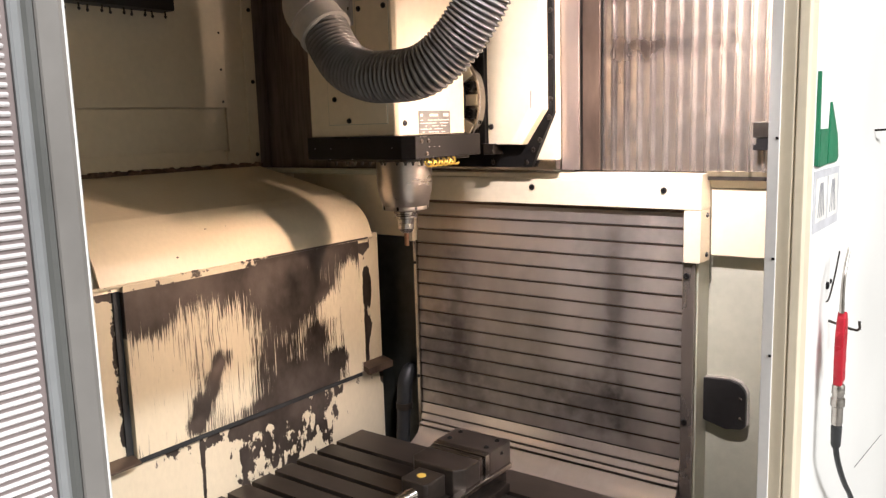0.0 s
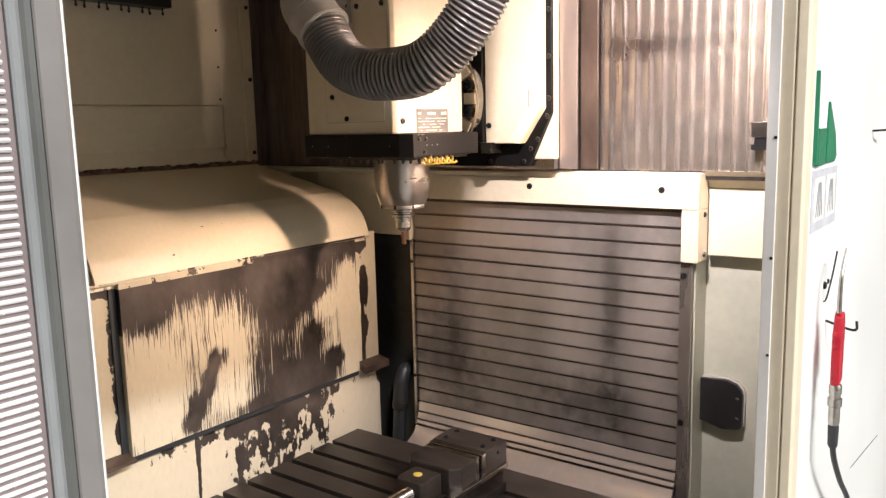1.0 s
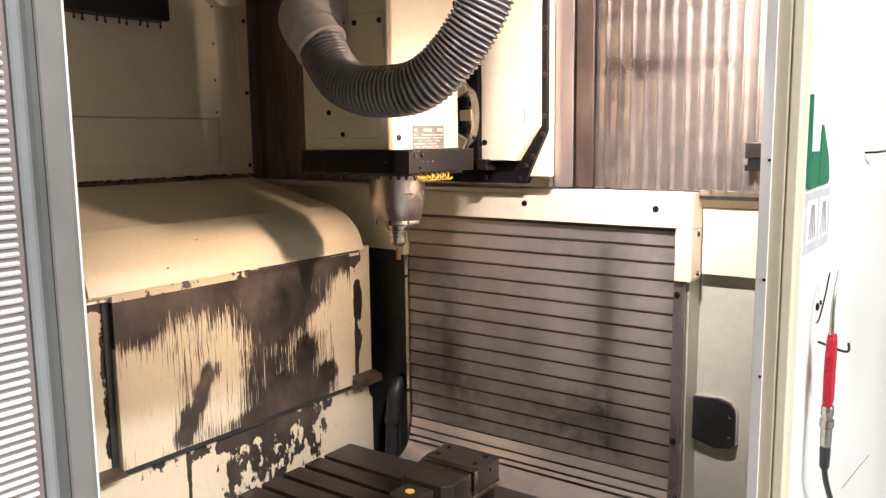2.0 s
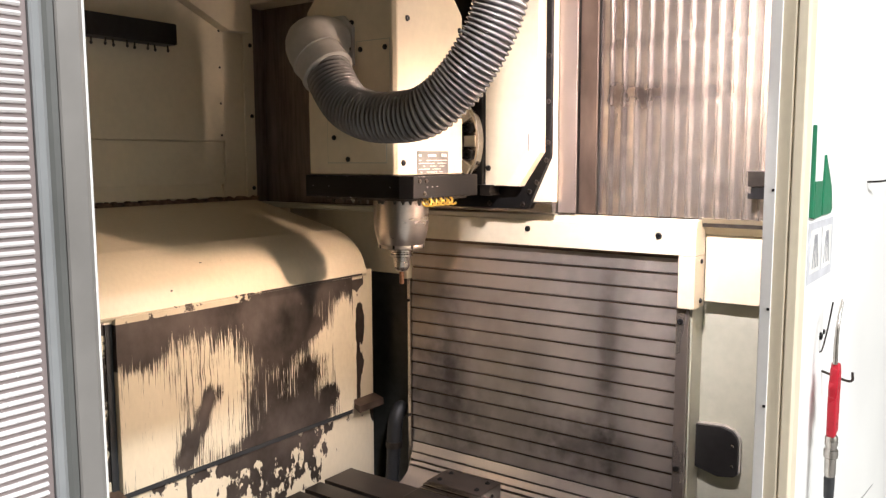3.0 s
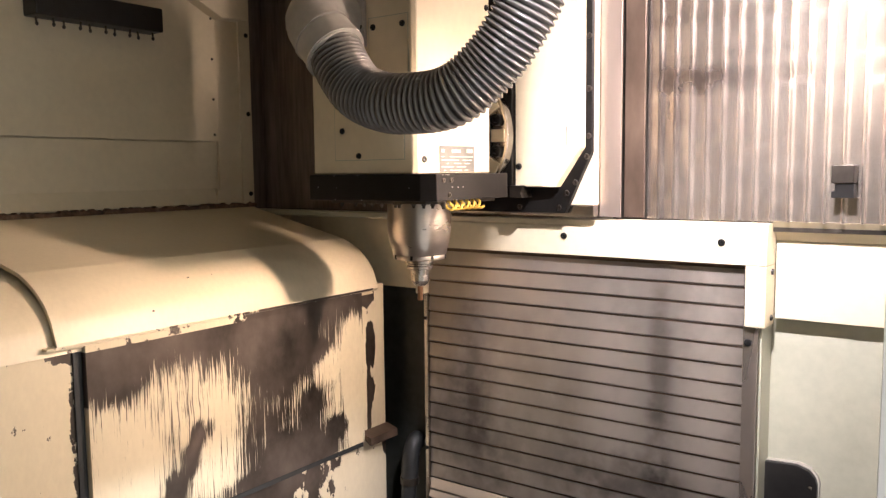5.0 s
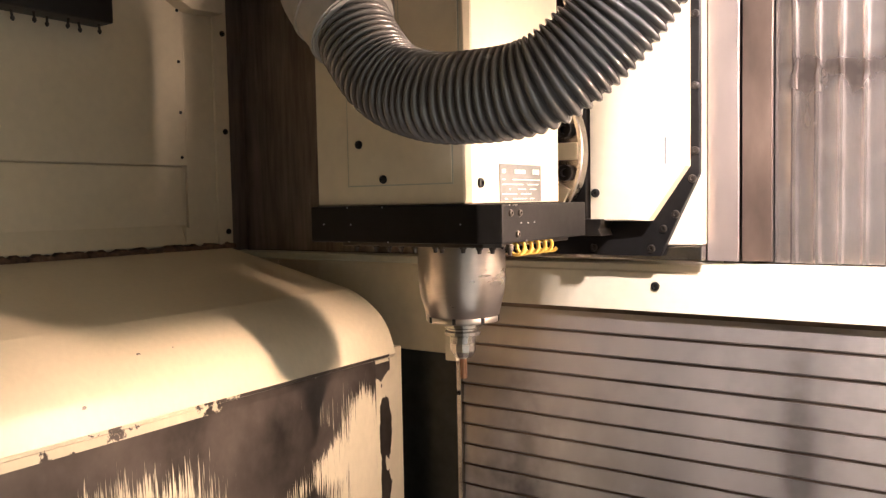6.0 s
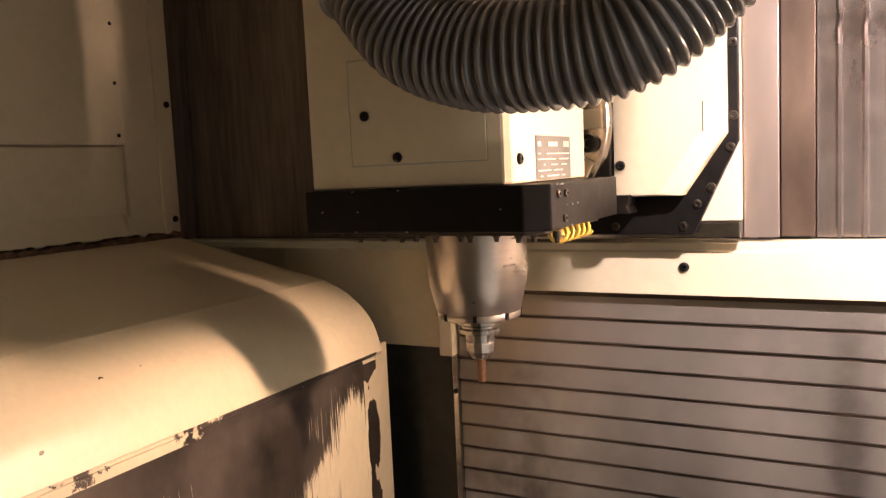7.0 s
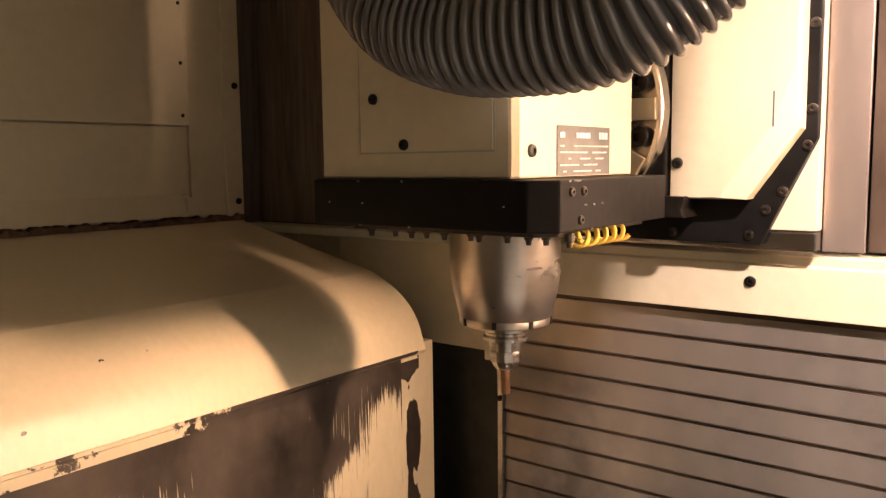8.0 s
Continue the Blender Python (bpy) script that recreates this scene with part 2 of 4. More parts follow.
def sweep(points, radius, steps=40, n=16, bm=None):
    """A tube along a curve; radius is a number or a function of the run from 0 to 1."""
    out = bm or bmesh.new()
    line, length = smooth_line(points, steps)
    up = Vector((0.123, 1, 0.31)).normalized()
    rings = []
    for k, p in enumerate(line):
        d = (line[min(k + 1, steps)] - line[max(k - 1, 0)]).normalized()
        side = d.cross(up).normalized()
        up = side.cross(d).normalized()
        r = radius(k / steps) if callable(radius) else radius
        rings.append([out.verts.new(p + r * (math.cos(2 * math.pi * i / n) * side + math.sin(2 * math.pi * i / n) * up)) for i in range(n)])
    for a, b in zip(rings, rings[1:]):
        for i in range(n):
            out.faces.new((a[i], a[(i + 1) % n], b[(i + 1) % n], b[i]))
    out.faces.new(rings[0][::-1])
    out.faces.new(rings[-1])
    return out


FACING = {"+x": (0, 90, 0), "-y": (90, 0, 0), "+z": (0, 0, 0), "-z": (180, 0, 0), "-x": (0, -90, 0)}


def facing(x, y, z, way):
    return pose(x, y, z, *FACING[way])


bolt_meshes = {}


def bolt(place, way, parent, r=0.006, mat=None):
    """A button-head screw with its hexagon socket."""
    key = (round(r, 4), (mat or bolt_black).name)
    m = facing(*place, way)
    if key in bolt_meshes:
        return clone(bolt_meshes[key], m, parent)
    bm = lathe([(r, -0.001), (r, 0.22 * r), (0.88 * r, 0.5 * r), (0.6 * r, 0.62 * r), (0.42 * r, 0.63 * r), (0.38 * r, 0.25 * r), (0.02 * r, 0.2 * r)], n=14)
    ob = part("bolt", bm, mat or bolt_black, parent, "", True, m)
    bolt_meshes[key] = ob
    return ob


# ---- the large structure ----
floor = tagged(part("floor", box((-6, -6, -0.2), (6, 8, 0)), concrete), "worn grey concrete floor of the workshop hall", "floor", kind="structure")
for nm, a, b in (("wall_north", (-6, 8, 0), (6, 8.2, 5)), ("wall_south", (-6, -6.2, 0), (6, -6, 5)), ("wall_east", (6, -6, 0), (6.2, 8, 5)), ("wall_west", (-6.2, -6, 0), (-6, 8, 5))):
    tagged(part(nm, box(a, b), hall_paint), "plain painted wall of the workshop hall", "wall", kind="structure")
tagged(part("ceiling", box((-6, -6, 5), (6, 8, 5.2)), hall_paint), "plain pale ceiling of the workshop hall", "ceiling", kind="structure")

# the cabin's own walls
rear = tagged(part("wall_cabin_rear", box((-1.72, -0.5, 0.4), (-1.66, 1.62, 2.3)), cream), "cream painted sheet wall inside the machine cabin", "wall", kind="structure")
tagged(part("wall_cabin_end", box((-1.72, 1.56, 0.4), (-0.253, 1.62, 2.3)), cream), "cream painted end wall of the machine cabin", "wall", kind="structure")
tagged(part("wall_cabin_near", box((-1.72, -0.56, 0.4), (-0.304, -0.5, 2.3)), greygreen), "grey green painted near wall of the machine cabin", "wall", kind="structure")
tagged(part("ceiling_cabin", box((-1.72, -0.5, 2.3), (-0.253, 1.62, 2.34)), cream), "cream sheet roof of the machine cabin", "ceiling", kind="structure")
tagged(part("wall_machine_base", box((-1.72, -0.56, 0.0), (-0.30, 1.62, 0.358), 0.005), greygreen), "grey green painted base of the machine", "machine base", kind="structure")
tagged(part("floor_cabin", box((-1.72, -0.5, 0.36), (-0.253, 1.62, 0.4)), dark_steel), "dark oily chip tray floor of the machine cabin", "floor", kind="structure")

# front of the machine: the sheet beside the opening, over it and under it
tagged(part("wall_front", box((-0.252, 1.105, 0.0), (-0.218, 3.2, 2.5), 0.003), white), "smooth white painted outer sheet of the machine front", "wall", kind="structure")
tagged(part("wall_front_lintel", box((-0.30, -1.2, 1.86), (-0.22, 1.103, 2.5), 0.003), white), "white sheet lintel over the machine's door opening", "wall", kind="structure")
tagged(part("wall_front_sill", box((-0.30, -1.2, 0.0), (-0.22, 1.103, 0.72), 0.003), white), "white sheet sill under the machine's door opening", "wall", kind="structure")

# right-hand door post, a folded profile
post = tagged(part("trim_door_post", prism([(-0.254, 1.10), (-0.254, 1.075), (-0.240, 1.068), (-0.224, 1.068), (-0.2225, 1.072), (-0.221, 1.068), (-0.210, 1.070), (-0.207, 1.076), (-0.207, 1.104), (-0.254, 1.104)], "z", 0.72, 1.86, 0.0012), cream), "cream painted folded door post with a narrow groove", "post", kind="structure")

# White strip puts the blown-out light on the post's inner edge into colour.
part("highlight_strip", box((-0.2535, 1.0655, 0.73), (-0.2395, 1.0705, 1.855), 0.0008), white, post, "white strip painted for the lit inner edge of the post")
for zz in (1.585, 1.43, 1.30):
    part("clip", box((-0.2440, 1.0645, zz), (-0.2405, 1.0660, zz + 0.0035)), bolt_black, post)

# left-hand sliding door: edge profile and fine ribbed sheet
door = thing("door_1", "open sliding cabin door with pale edge profile and ribbed bright sheet", "door", kind="structure")
part("edge_profile", prism([(-0.318, 0.1605), (-0.3005, 0.1605), (-0.2998, 0.1612), (-0.2995, 0.1700), (-0.3005, 0.1722), (-0.318, 0.1722)], "z", 0.72, 1.858), door_grey, door, "grey aluminium edge profile")
# White paint here is the highlight along the door's edge.
part("edge_highlight", prism([(-0.3175, 0.1724), (-0.3010, 0.1724), (-0.3006, 0.1730), (-0.3020, 0.1742), (-0.3175, 0.1742)], "z", 0.72, 1.858), white, door, "narrow edge bead painted white as the edge's highlight")
part("seal", prism([(-0.318, 0.1555), (-0.3010, 0.1555), (-0.3016, 0.158), (-0.3010, 0.1603), (-0.318, 0.1603)], "z", 0.72, 1.858), seal_grey, door, "dark soft seal in the groove")
part("inner_profile", prism([(-0.318, 0.1490), (-0.2985, 0.1490), (-0.2978, 0.1500), (-0.2985, 0.1530), (-0.3005, 0.1553), (-0.318, 0.1553)], "z", 0.72, 1.858), door_blue, door, "blue grey rounded inner profile")
# Ribs stand in for bright stripes; shade between them is the backing's colour.
part("ribbed_sheet", box((-0.312, -0.9, 0.74), (-0.3, 0.1488, 1.858)), rib_gap, door, "darker backing sheet, shade between the ribs put into its colour")
bm = bmesh.new()
z = 1.18
while z < 1.76:
    prism([(-0.2998, z), (-0.2990, z + 0.0003), (-0.2984, z + 0.0011), (-0.2990, z + 0.0019), (-0.2998, z + 0.0022)], "y", -0.25, 0.1462, 0.0, bm)
    z += 0.0037
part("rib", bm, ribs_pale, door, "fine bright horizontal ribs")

# ---- rear of the cabin ----
panel = thing("wall_panel", "cream sheet cover panel screwed to the cabin wall", "panel")
part("sheet", box((-1.66, 0.2, 1.675), (-1.648, 1.333, 2.3), 0.002), cream, panel)
part("sheet", box((-1.66, 0.2, 1.53), (-1.653, 1.325, 1.673), 0.002), cream, panel)
for zz in (1.95, 1.86, 1.77, 1.69):
    bolt((-1.648, 1.322, zz), "+x", panel, 0.003)
strip = thing("corner_strip", "greenish cream corner strip with a row of black screws", "strip")
part("strip", box((-1.66, 1.335, 1.5), (-1.652, 1.43, 2.3), 0.002), cream, strip)
part("flange", box((-1.66, 1.40, 1.5), (-1.648, 1.4335, 2.3), 0.002), cream, strip)
for zz in (1.553, 1.742, 1.925):
    bolt((-1.648, 1.422, zz), "+x", strip, 0.0055)

part("sill_fillet", prism([(-1.653, 1.567), (-1.6525, 1.5685), (-1.639, 1.5345), (-1.653, 1.5345)], "y", 0.2, 1.318), cream, panel, "cream sloping fillet along the foot of the panel")
part("sill_fillet", prism([(1.3182, 1.567), (1.385, 1.5345), (1.3182, 1.5345)], "x", -1.653, -1.640), cream, panel)

bar = thing("spray_bar", "black spray bar with a row of small nozzles under it", "spray bar")
part("body", box((-1.648, 0.90, 1.893), (-1.60, 1.165, 1.942), 0.004), dark, bar)
nz = None
for i in range(10):
    m = pose(-1.630 + 0.012 * (i % 2), 0.915 + 0.0262 * i, 1.885, 8 - 5 * (i % 4), 0, 0)
    if nz is None:
        nz = part("nozzle", lathe([(0.002, 0.012), (0.002, -0.001), (0.0032, -0.002), (0.0032, -0.005), (0.001, -0.008)], n=10), dark_steel, bar, "small metal nozzle", True, m)
    else:
        clone(nz, m)

top_rail = tagged(part("top_rail", box((-1.72, 1.40, 2.022), (-1.12, 1.47, 2.062), 0.003), cream), "cream rail along the top of the bellows", "rail")
tagged(part("roof_bracket", prism([(1.02, 2.12), (1.192, 2.011), (1.33, 1.949), (1.40, 1.953), (1.40, 2.12)], "x", -1.655, -1.615, 0.002), cream), "cream sheet bracket with a slanting lower edge", "bracket")

# ---- rear guard: the hump with its stained panel ----
guard = thing("rear_guard", "cream painted steel guard with sloping hood and worn front panel", "guard")
curve, _ = smooth_line([(-1.345, 0, 1.4575), (-1.308, 0, 1.4405), (-1.279, 0, 1.4185), (-1.262, 0, 1.396), (-1.2535, 0, 1.374), (-1.2475, 0, 1.356)], 26)
hood = [(-1.655, 1.526)] + [(p.x, p.z) for p in curve]
under = [(x - 0.004, z - 0.006) for x, z in hood[::-1]]
hood_part = part("hood", prism(hood + under, "y", 0.716, 1.418, 0.0), cream, guard, "smooth cream hood with a crease and a rounded front", True)
# Solid stand-in for the dark space; black here, repainted like the hood below.
part("hood_core", prism([(-1.65, 1.34)] + [(x - 0.008, z - 0.012) for x, z in hood], "y", 0.62, 1.410), rubber, guard, "solid core block standing in for the dark space under the hood")
hood_part.data.set_sharp_from_angle(angle=radians(5.5))
part("front_sheet", box((-1.30, 0.60, 0.60), (-1.262, 1.452, 1.362), 0.002), cream, guard, "cream front sheet with flaked paint")


def worn(name, base, spots, cut, streak, blot, soft=0.03, paint=CREAM, amount=(0.55, 0.5), scratch=0.0):
    """Paint worn down to brown steel. spots: (y, z, half width, half height, weight) of patches where the paint has gone or stayed."""
    m = bpy.data.materials.new(name)
    m.use_nodes = True
    n, l = m.node_tree.nodes, m.node_tree.links
    bsdf = n["Principled BSDF"]
    co = n.new("ShaderNodeTexCoord")

    def math_node(op, a, b):
        k = n.new("ShaderNodeMath")
        k.operation = op
        for i, v in enumerate((a, b)):
            if isinstance(v, (int, float)):
                k.inputs[i].default_value = v
            else:
                l.new(v, k.inputs[i])
        return k.outputs[0]

    def noisy(scale, detail=5, rough=0.6):
        mp = n.new("ShaderNodeMapping")
        mp.inputs["Scale"].default_value = scale
        l.new(co.outputs["Object"], mp.inputs["Vector"])
        t = n.new("ShaderNodeTexNoise")
        t.inputs["Scale"].default_value, t.inputs["Detail"].default_value, t.inputs["Roughness"].default_value = 1.0, detail, rough
        l.new(mp.outputs["Vector"], t.inputs["Vector"])
        return t.outputs["Fac"]
    total = math_node("ADD", base, 0.0)
    st, bl = noisy(streak), noisy(blot)
    total = math_node("ADD", total, math_node("MULTIPLY", math_node("SUBTRACT", st, 0.5), 2 * amount[0]))
    total = math_node("ADD", total, math_node("MULTIPLY", math_node("SUBTRACT", bl, 0.5), 2 * amount[1]))
    if scratch:
        total = math_node("ADD", total, math_node("MULTIPLY", math_node("SUBTRACT", noisy((1, 640, 17), 3), 0.5), 2 * scratch))
    for y, z, wy, hz, weight in spots:
        mp = n.new("ShaderNodeMapping")
        mp.vector_type = "POINT"
        mp.inputs["Location"].default_value = (0, -y / wy, -z / hz)
        mp.inputs["Scale"].default_value = (0, 1 / wy, 1 / hz)
        l.new(co.outputs["Object"], mp.inputs["Vector"])
        ln = n.new("ShaderNodeVectorMath")
        ln.operation = "LENGTH"
        l.new(mp.outputs["Vector"], ln.inputs[0])
        mr = n.new("ShaderNodeMapRange")
        mr.interpolation_type = "SMOOTHSTEP"
        mr.inputs["From Min"].default_value, mr.inputs["From Max"].default_value = 1.5, 0.35
        mr.inputs["To Min"].default_value, mr.inputs["To Max"].default_value = 0, weight
        l.new(ln.outputs["Value"], mr.inputs["Value"])
        total = math_node("ADD", total, mr.outputs["Result"])
    mask = n.new("ShaderNodeMapRange")
    mask.inputs["From Min"].default_value, mask.inputs["From Max"].default_value = cut - soft, cut + soft
    l.new(total, mask.inputs["Value"])
    tone, fine = noisy((9, 9, 7)), noisy((120, 120, 60))
    bare = n.new("ShaderNodeValToRGB")
    bare.color_ramp.elements[0].position, bare.color_ramp.elements[1].position = 0.3, 0.72
    bare.color_ramp.elements[0].color, bare.color_ramp.elements[1].color = (0.045, 0.038, 0.033, 1), (0.165, 0.136, 0.118, 1)
    l.new(tone, bare.inputs["Fac"])
    coat = n.new("ShaderNodeValToRGB")
    coat.color_ramp.elements[0].position, coat.color_ramp.elements[1].position = 0.3, 0.7
    coat.color_ramp.elements[0].color, coat.color_ramp.elements[1].color = (*[0.95 * c for c in paint], 1), (*[1.02 * c for c in paint], 1)
    l.new(fine, coat.inputs["Fac"])
    mix = n.new("ShaderNodeMix")
    mix.data_type = "RGBA"
    l.new(mask.outputs["Result"], mix.inputs[0])
    l.new(coat.outputs["Color"], mix.inputs[6])
    l.new(bare.outputs["Color"], mix.inputs[7])
    l.new(mix.outputs[2], bsdf.inputs["Base Color"])
    l.new(math_node("MULTIPLY", mask.outputs["Result"], 0.65), bsdf.inputs["Metallic"])
    l.new(math_node("ADD", math_node("MULTIPLY", tone, 0.25), 0.26), bsdf.inputs["Roughness"])
    b = n.new("ShaderNodeBump")
    b.inputs["Strength"].default_value, b.inputs["Distance"].default_value = 0.5, 0.0008
    l.new(math_node("SUBTRACT", math_node("MULTIPLY", tone, 0.6), mask.outputs["Result"]), b.inputs["Height"])
    l.new(b.outputs["Normal"], bsdf.inputs["Normal"])
    return m


panel_worn = worn("panel_worn_paint", 0.13,
                  [(1.00, 1.40, 0.75, 0.105, 1.15), (0.80, 1.29, 0.05, 0.04, 0.5), (1.15, 1.26, 0.11, 0.06, 0.75), (1.08, 1.11, 0.05, 0.11, 0.5), (1.15, 1.12, 0.05, 0.12, 0.34), (1.215, 1.15, 0.035, 0.035, 0.75), (1.235, 1.255, 0.026, 0.020, 0.7),
                   (1.20, 1.07, 0.10, 0.045, 0.85), (1.12, 1.04, 0.14, 0.022, 0.6), (1.29, 1.09, 0.03, 0.022, 0.6), (0.948, 1.165, 0.016, 0.026, 0.72), (0.93, 1.125, 0.018, 0.028, 0.72), (0.905, 1.085, 0.022, 0.028, 0.75), (0.885, 1.055, 0.02, 0.02, 0.7),
                   (0.975, 1.17, 0.010, 0.018, 0.6), (0.81, 1.13, 0.06, 0.10, -0.32), (1.335, 1.18, 0.028, 0.15, -0.75), (0.985, 1.19, 0.035, 0.045, -0.2), (1.27, 1.22, 0.04, 0.03, -0.3)],
                  0.32, (1, 330, 5), (1, 24, 13), amount=(0.75, 0.45), soft=0.08, scratch=0.95)
sheet_worn = worn("sheet_flaked_paint", -0.12,
                  [(1.10, 1.01, 0.28, 0.022, 0.45), (1.02, 0.95, 0.05, 0.10, 0.46), (1.12, 0.95, 0.06, 0.13, 0.60), (1.23, 0.96, 0.06, 0.07, 0.55), (0.905, 0.96, 0.006, 0.08, 0.75), (1.408, 1.235, 0.014, 0.050, 1.15), (1.404, 1.13, 0.013, 0.035, 0.9), (1.398, 1.07, 0.007, 0.04, 0.95), (1.397, 1.18, 0.006, 0.13, 0.6),
                   (1.392, 1.338, 0.026, 0.020, 1.5), (0.745, 1.345, 0.05, 0.018, 1.1), (0.748, 1.2, 0.014, 0.13, 0.62), (0.748, 1.08, 0.010, 0.03, 0.6), (1.45, 1.005, 0.016, 0.03, 1.0), (1.435, 1.20, 0.012, 0.3, -0.4)],
                  0.30, (1, 75, 22), (1, 42, 30), amount=(0.55, 0.95), soft=0.025)
hood_worn = worn("hood_chipped_paint", -0.35, [(1.06, 1.345, 0.60, 0.022, 0.42), (0.97, 1.425, 0.006, 0.0035, 0.6), (1.02, 1.428, 0.005, 0.004, 0.6), (1.16, 1.40, 0.004, 0.003, 0.6), (0.88, 1.385, 0.006, 0.003, 0.6)], 0.28, (60, 60, 60), (30, 25, 30), amount=(0.55, 0.5))

rim_worn = worn("rim_chipped_paint", -0.1, [(1.25, 1.35, 0.20, 0.05, 0.5)], 0.10, (1, 60, 60), (1, 30, 30), amount=(0.6, 0.6))


def dented_panel(y0, y1, z0, z1, back, front, dents, ny=100, nz=56):
    """A sheet with a thickness whose face is pushed in and out at dents: (y, z, half width, half height, depth, lean)."""
    bm = bmesh.new()
    grid = []
    for j in range(nz + 1):
        row = []
        for i in range(ny + 1):
            y, z = y0 + (y1 - y0) * i / ny, z0 + (z1 - z0) * j / nz
            edge = min(1.0, 12 * min(i / ny, 1 - i / ny, j / nz, 1 - j / nz))
            push = 0.0
            for cy, cz, wy, hz, depth, lean in dents:
                u = (y - cy - lean * (z - cz)) / wy
                v = (z - cz) / hz
                push += depth * math.exp(-u * u - v * v)
            row.append(bm.verts.new((front + edge * push, y, z)))
        grid.append(row)
    for a, b in zip(grid, grid[1:]):
        for i in range(ny):
            bm.faces.new((a[i], a[i + 1], b[i + 1], b[i]))
    rim_loop = grid[0][:] + [r[-1] for r in grid[1:]] + grid[-1][-2::-1] + [r[0] for r in grid[-2:0:-1]]
    rear_loop = [bm.verts.new((back, v.co.y, v.co.z)) for v in rim_loop]
    for i in range(len(rim_loop)):
        k = (i + 1) % len(rim_loop)
        bm.faces.new((rim_loop[i], rear_loop[i], rear_loop[k], rim_loop[k]))
    bm.faces.new(rear_loop)
    return bm


DENTS = [(0.809, 1.257, 0.020, 0.016, -0.004, 0.6), (0.830, 1.268, 0.03, 0.02, 0.0025, 0.6), (0.940, 1.225, 0.026, 0.022, -0.0035, 0.2), (0.955, 1.205, 0.02, 0.02, 0.002, 0), (0.946, 1.168, 0.014, 0.022, -0.005, 0.5), (0.930, 1.13, 0.020, 0.035, 0.003, 0.5),
         (0.885, 1.070, 0.020, 0.020, -0.005, 0.5), (0.905, 1.09, 0.02, 0.03, 0.003, 0.5), (1.235, 1.250, 0.028, 0.018, -0.0035, 0.7), (1.245, 1.155, 0.035, 0.018, -0.003, 0.8), (1.17, 1.30, 0.05, 0.03, 0.0025, 0), (1.00, 1.31, 0.08, 0.03, -0.0018, 0), (1.10, 1.18, 0.09, 0.09, 0.002, 0)]
part("front_panel", dented_panel(0.758, 1.366, 1.034, 1.352, -1.262, -1.248, DENTS), panel_worn, guard, "dented front panel with paint worn to brown steel in vertical streaks", True)
part("rim", box((-1.2622, 0.70, 1.3535), (-1.2462, 1.40, 1.3575)), rim_worn, guard, "chipped pale rim under the hood")
part("rim", prism([(-1.262, 1.342), (-1.2465, 1.342), (-1.2455, 1.353), (-1.262, 1.353)], "y", 0.757, 1.30), rim_worn, guard)
# Black strip stands in for the dark open gap left of the panel.
part("gap_strip", box((-1.2625, 0.744, 1.03), (-1.2585, 0.757, 1.36)), rubber, guard)
part("lip", prism([(-1.262, 1.042), (-1.232, 1.034), (-1.231, 1.030), (-1.262, 1.034)], "y", 0.66, 0.755), strip_brown, guard, "worn steel lip")
part("lip", prism([(-1.262, 1.050), (-1.232, 1.042), (-1.231, 1.026), (-1.235, 1.026), (-1.262, 1.042)], "y", 1.368, 1.455), strip_brown, guard, "worn steel lip")
part("edge", box((-1.262, 0.756, 1.022), (-1.252, 1.366, 1.032), 0.001), rubber, guard)
for ob in guard.children:
    if ob.name.startswith("front_sheet"):
        ob.data.materials[0] = sheet_worn
    if ob.name.startswith("hood"):
        ob.data.materials[0] = hood_worn
joint_random = random.Random(21)
bm = bmesh.new()
rings = []
for k in range(111):
    h, d = joint_random.uniform(0.0015, 0.0085), joint_random.uniform(0.001, 0.007)
    rings.append([bm.verts.new((px, 0.66 + 0.007 * k, pz)) for px, pz in ((-1.655, 1.5262), (-1.640 + d, 1.5222), (-1.640 + d * 0.6, 1.5262 + h * 0.7), (-1.645, 1.5268 + h), (-1.655, 1.5268 + h))])
for a, b in zip(rings, rings[1:]):
    for i in range(5):
        bm.faces.new((a[i], a[(i + 1) % 5], b[(i + 1) % 5], b[i]))
bm.faces.new(rings[0][::-1])
bm.faces.new(rings[-1])
joint_rust = material("rusty_joint", (0.17, 0.10, 0.06), 0.8, 0, 0.5, 150, 45, 0.03)
part("sealing_strip", bm, joint_rust, guard, "rusty uneven joint with flaked sealant along the wall")

# ---- back of the cabin: bellows, slide, header and slatted apron ----
def lamella(pitch, lo, hi, y, ridge):
    return prism([(0, y + 0.004), (0.0, y), (pitch * 0.72, y - ridge * 0.35), (pitch * 0.84, y - ridge), (pitch * 0.97, y - ridge), (pitch, y - ridge * 0.4), (pitch, y + 0.004)], "z", lo, hi)


bellows = thing("bellows_cover", "dented aluminium bellows cover with upright folds", "bellows cover")


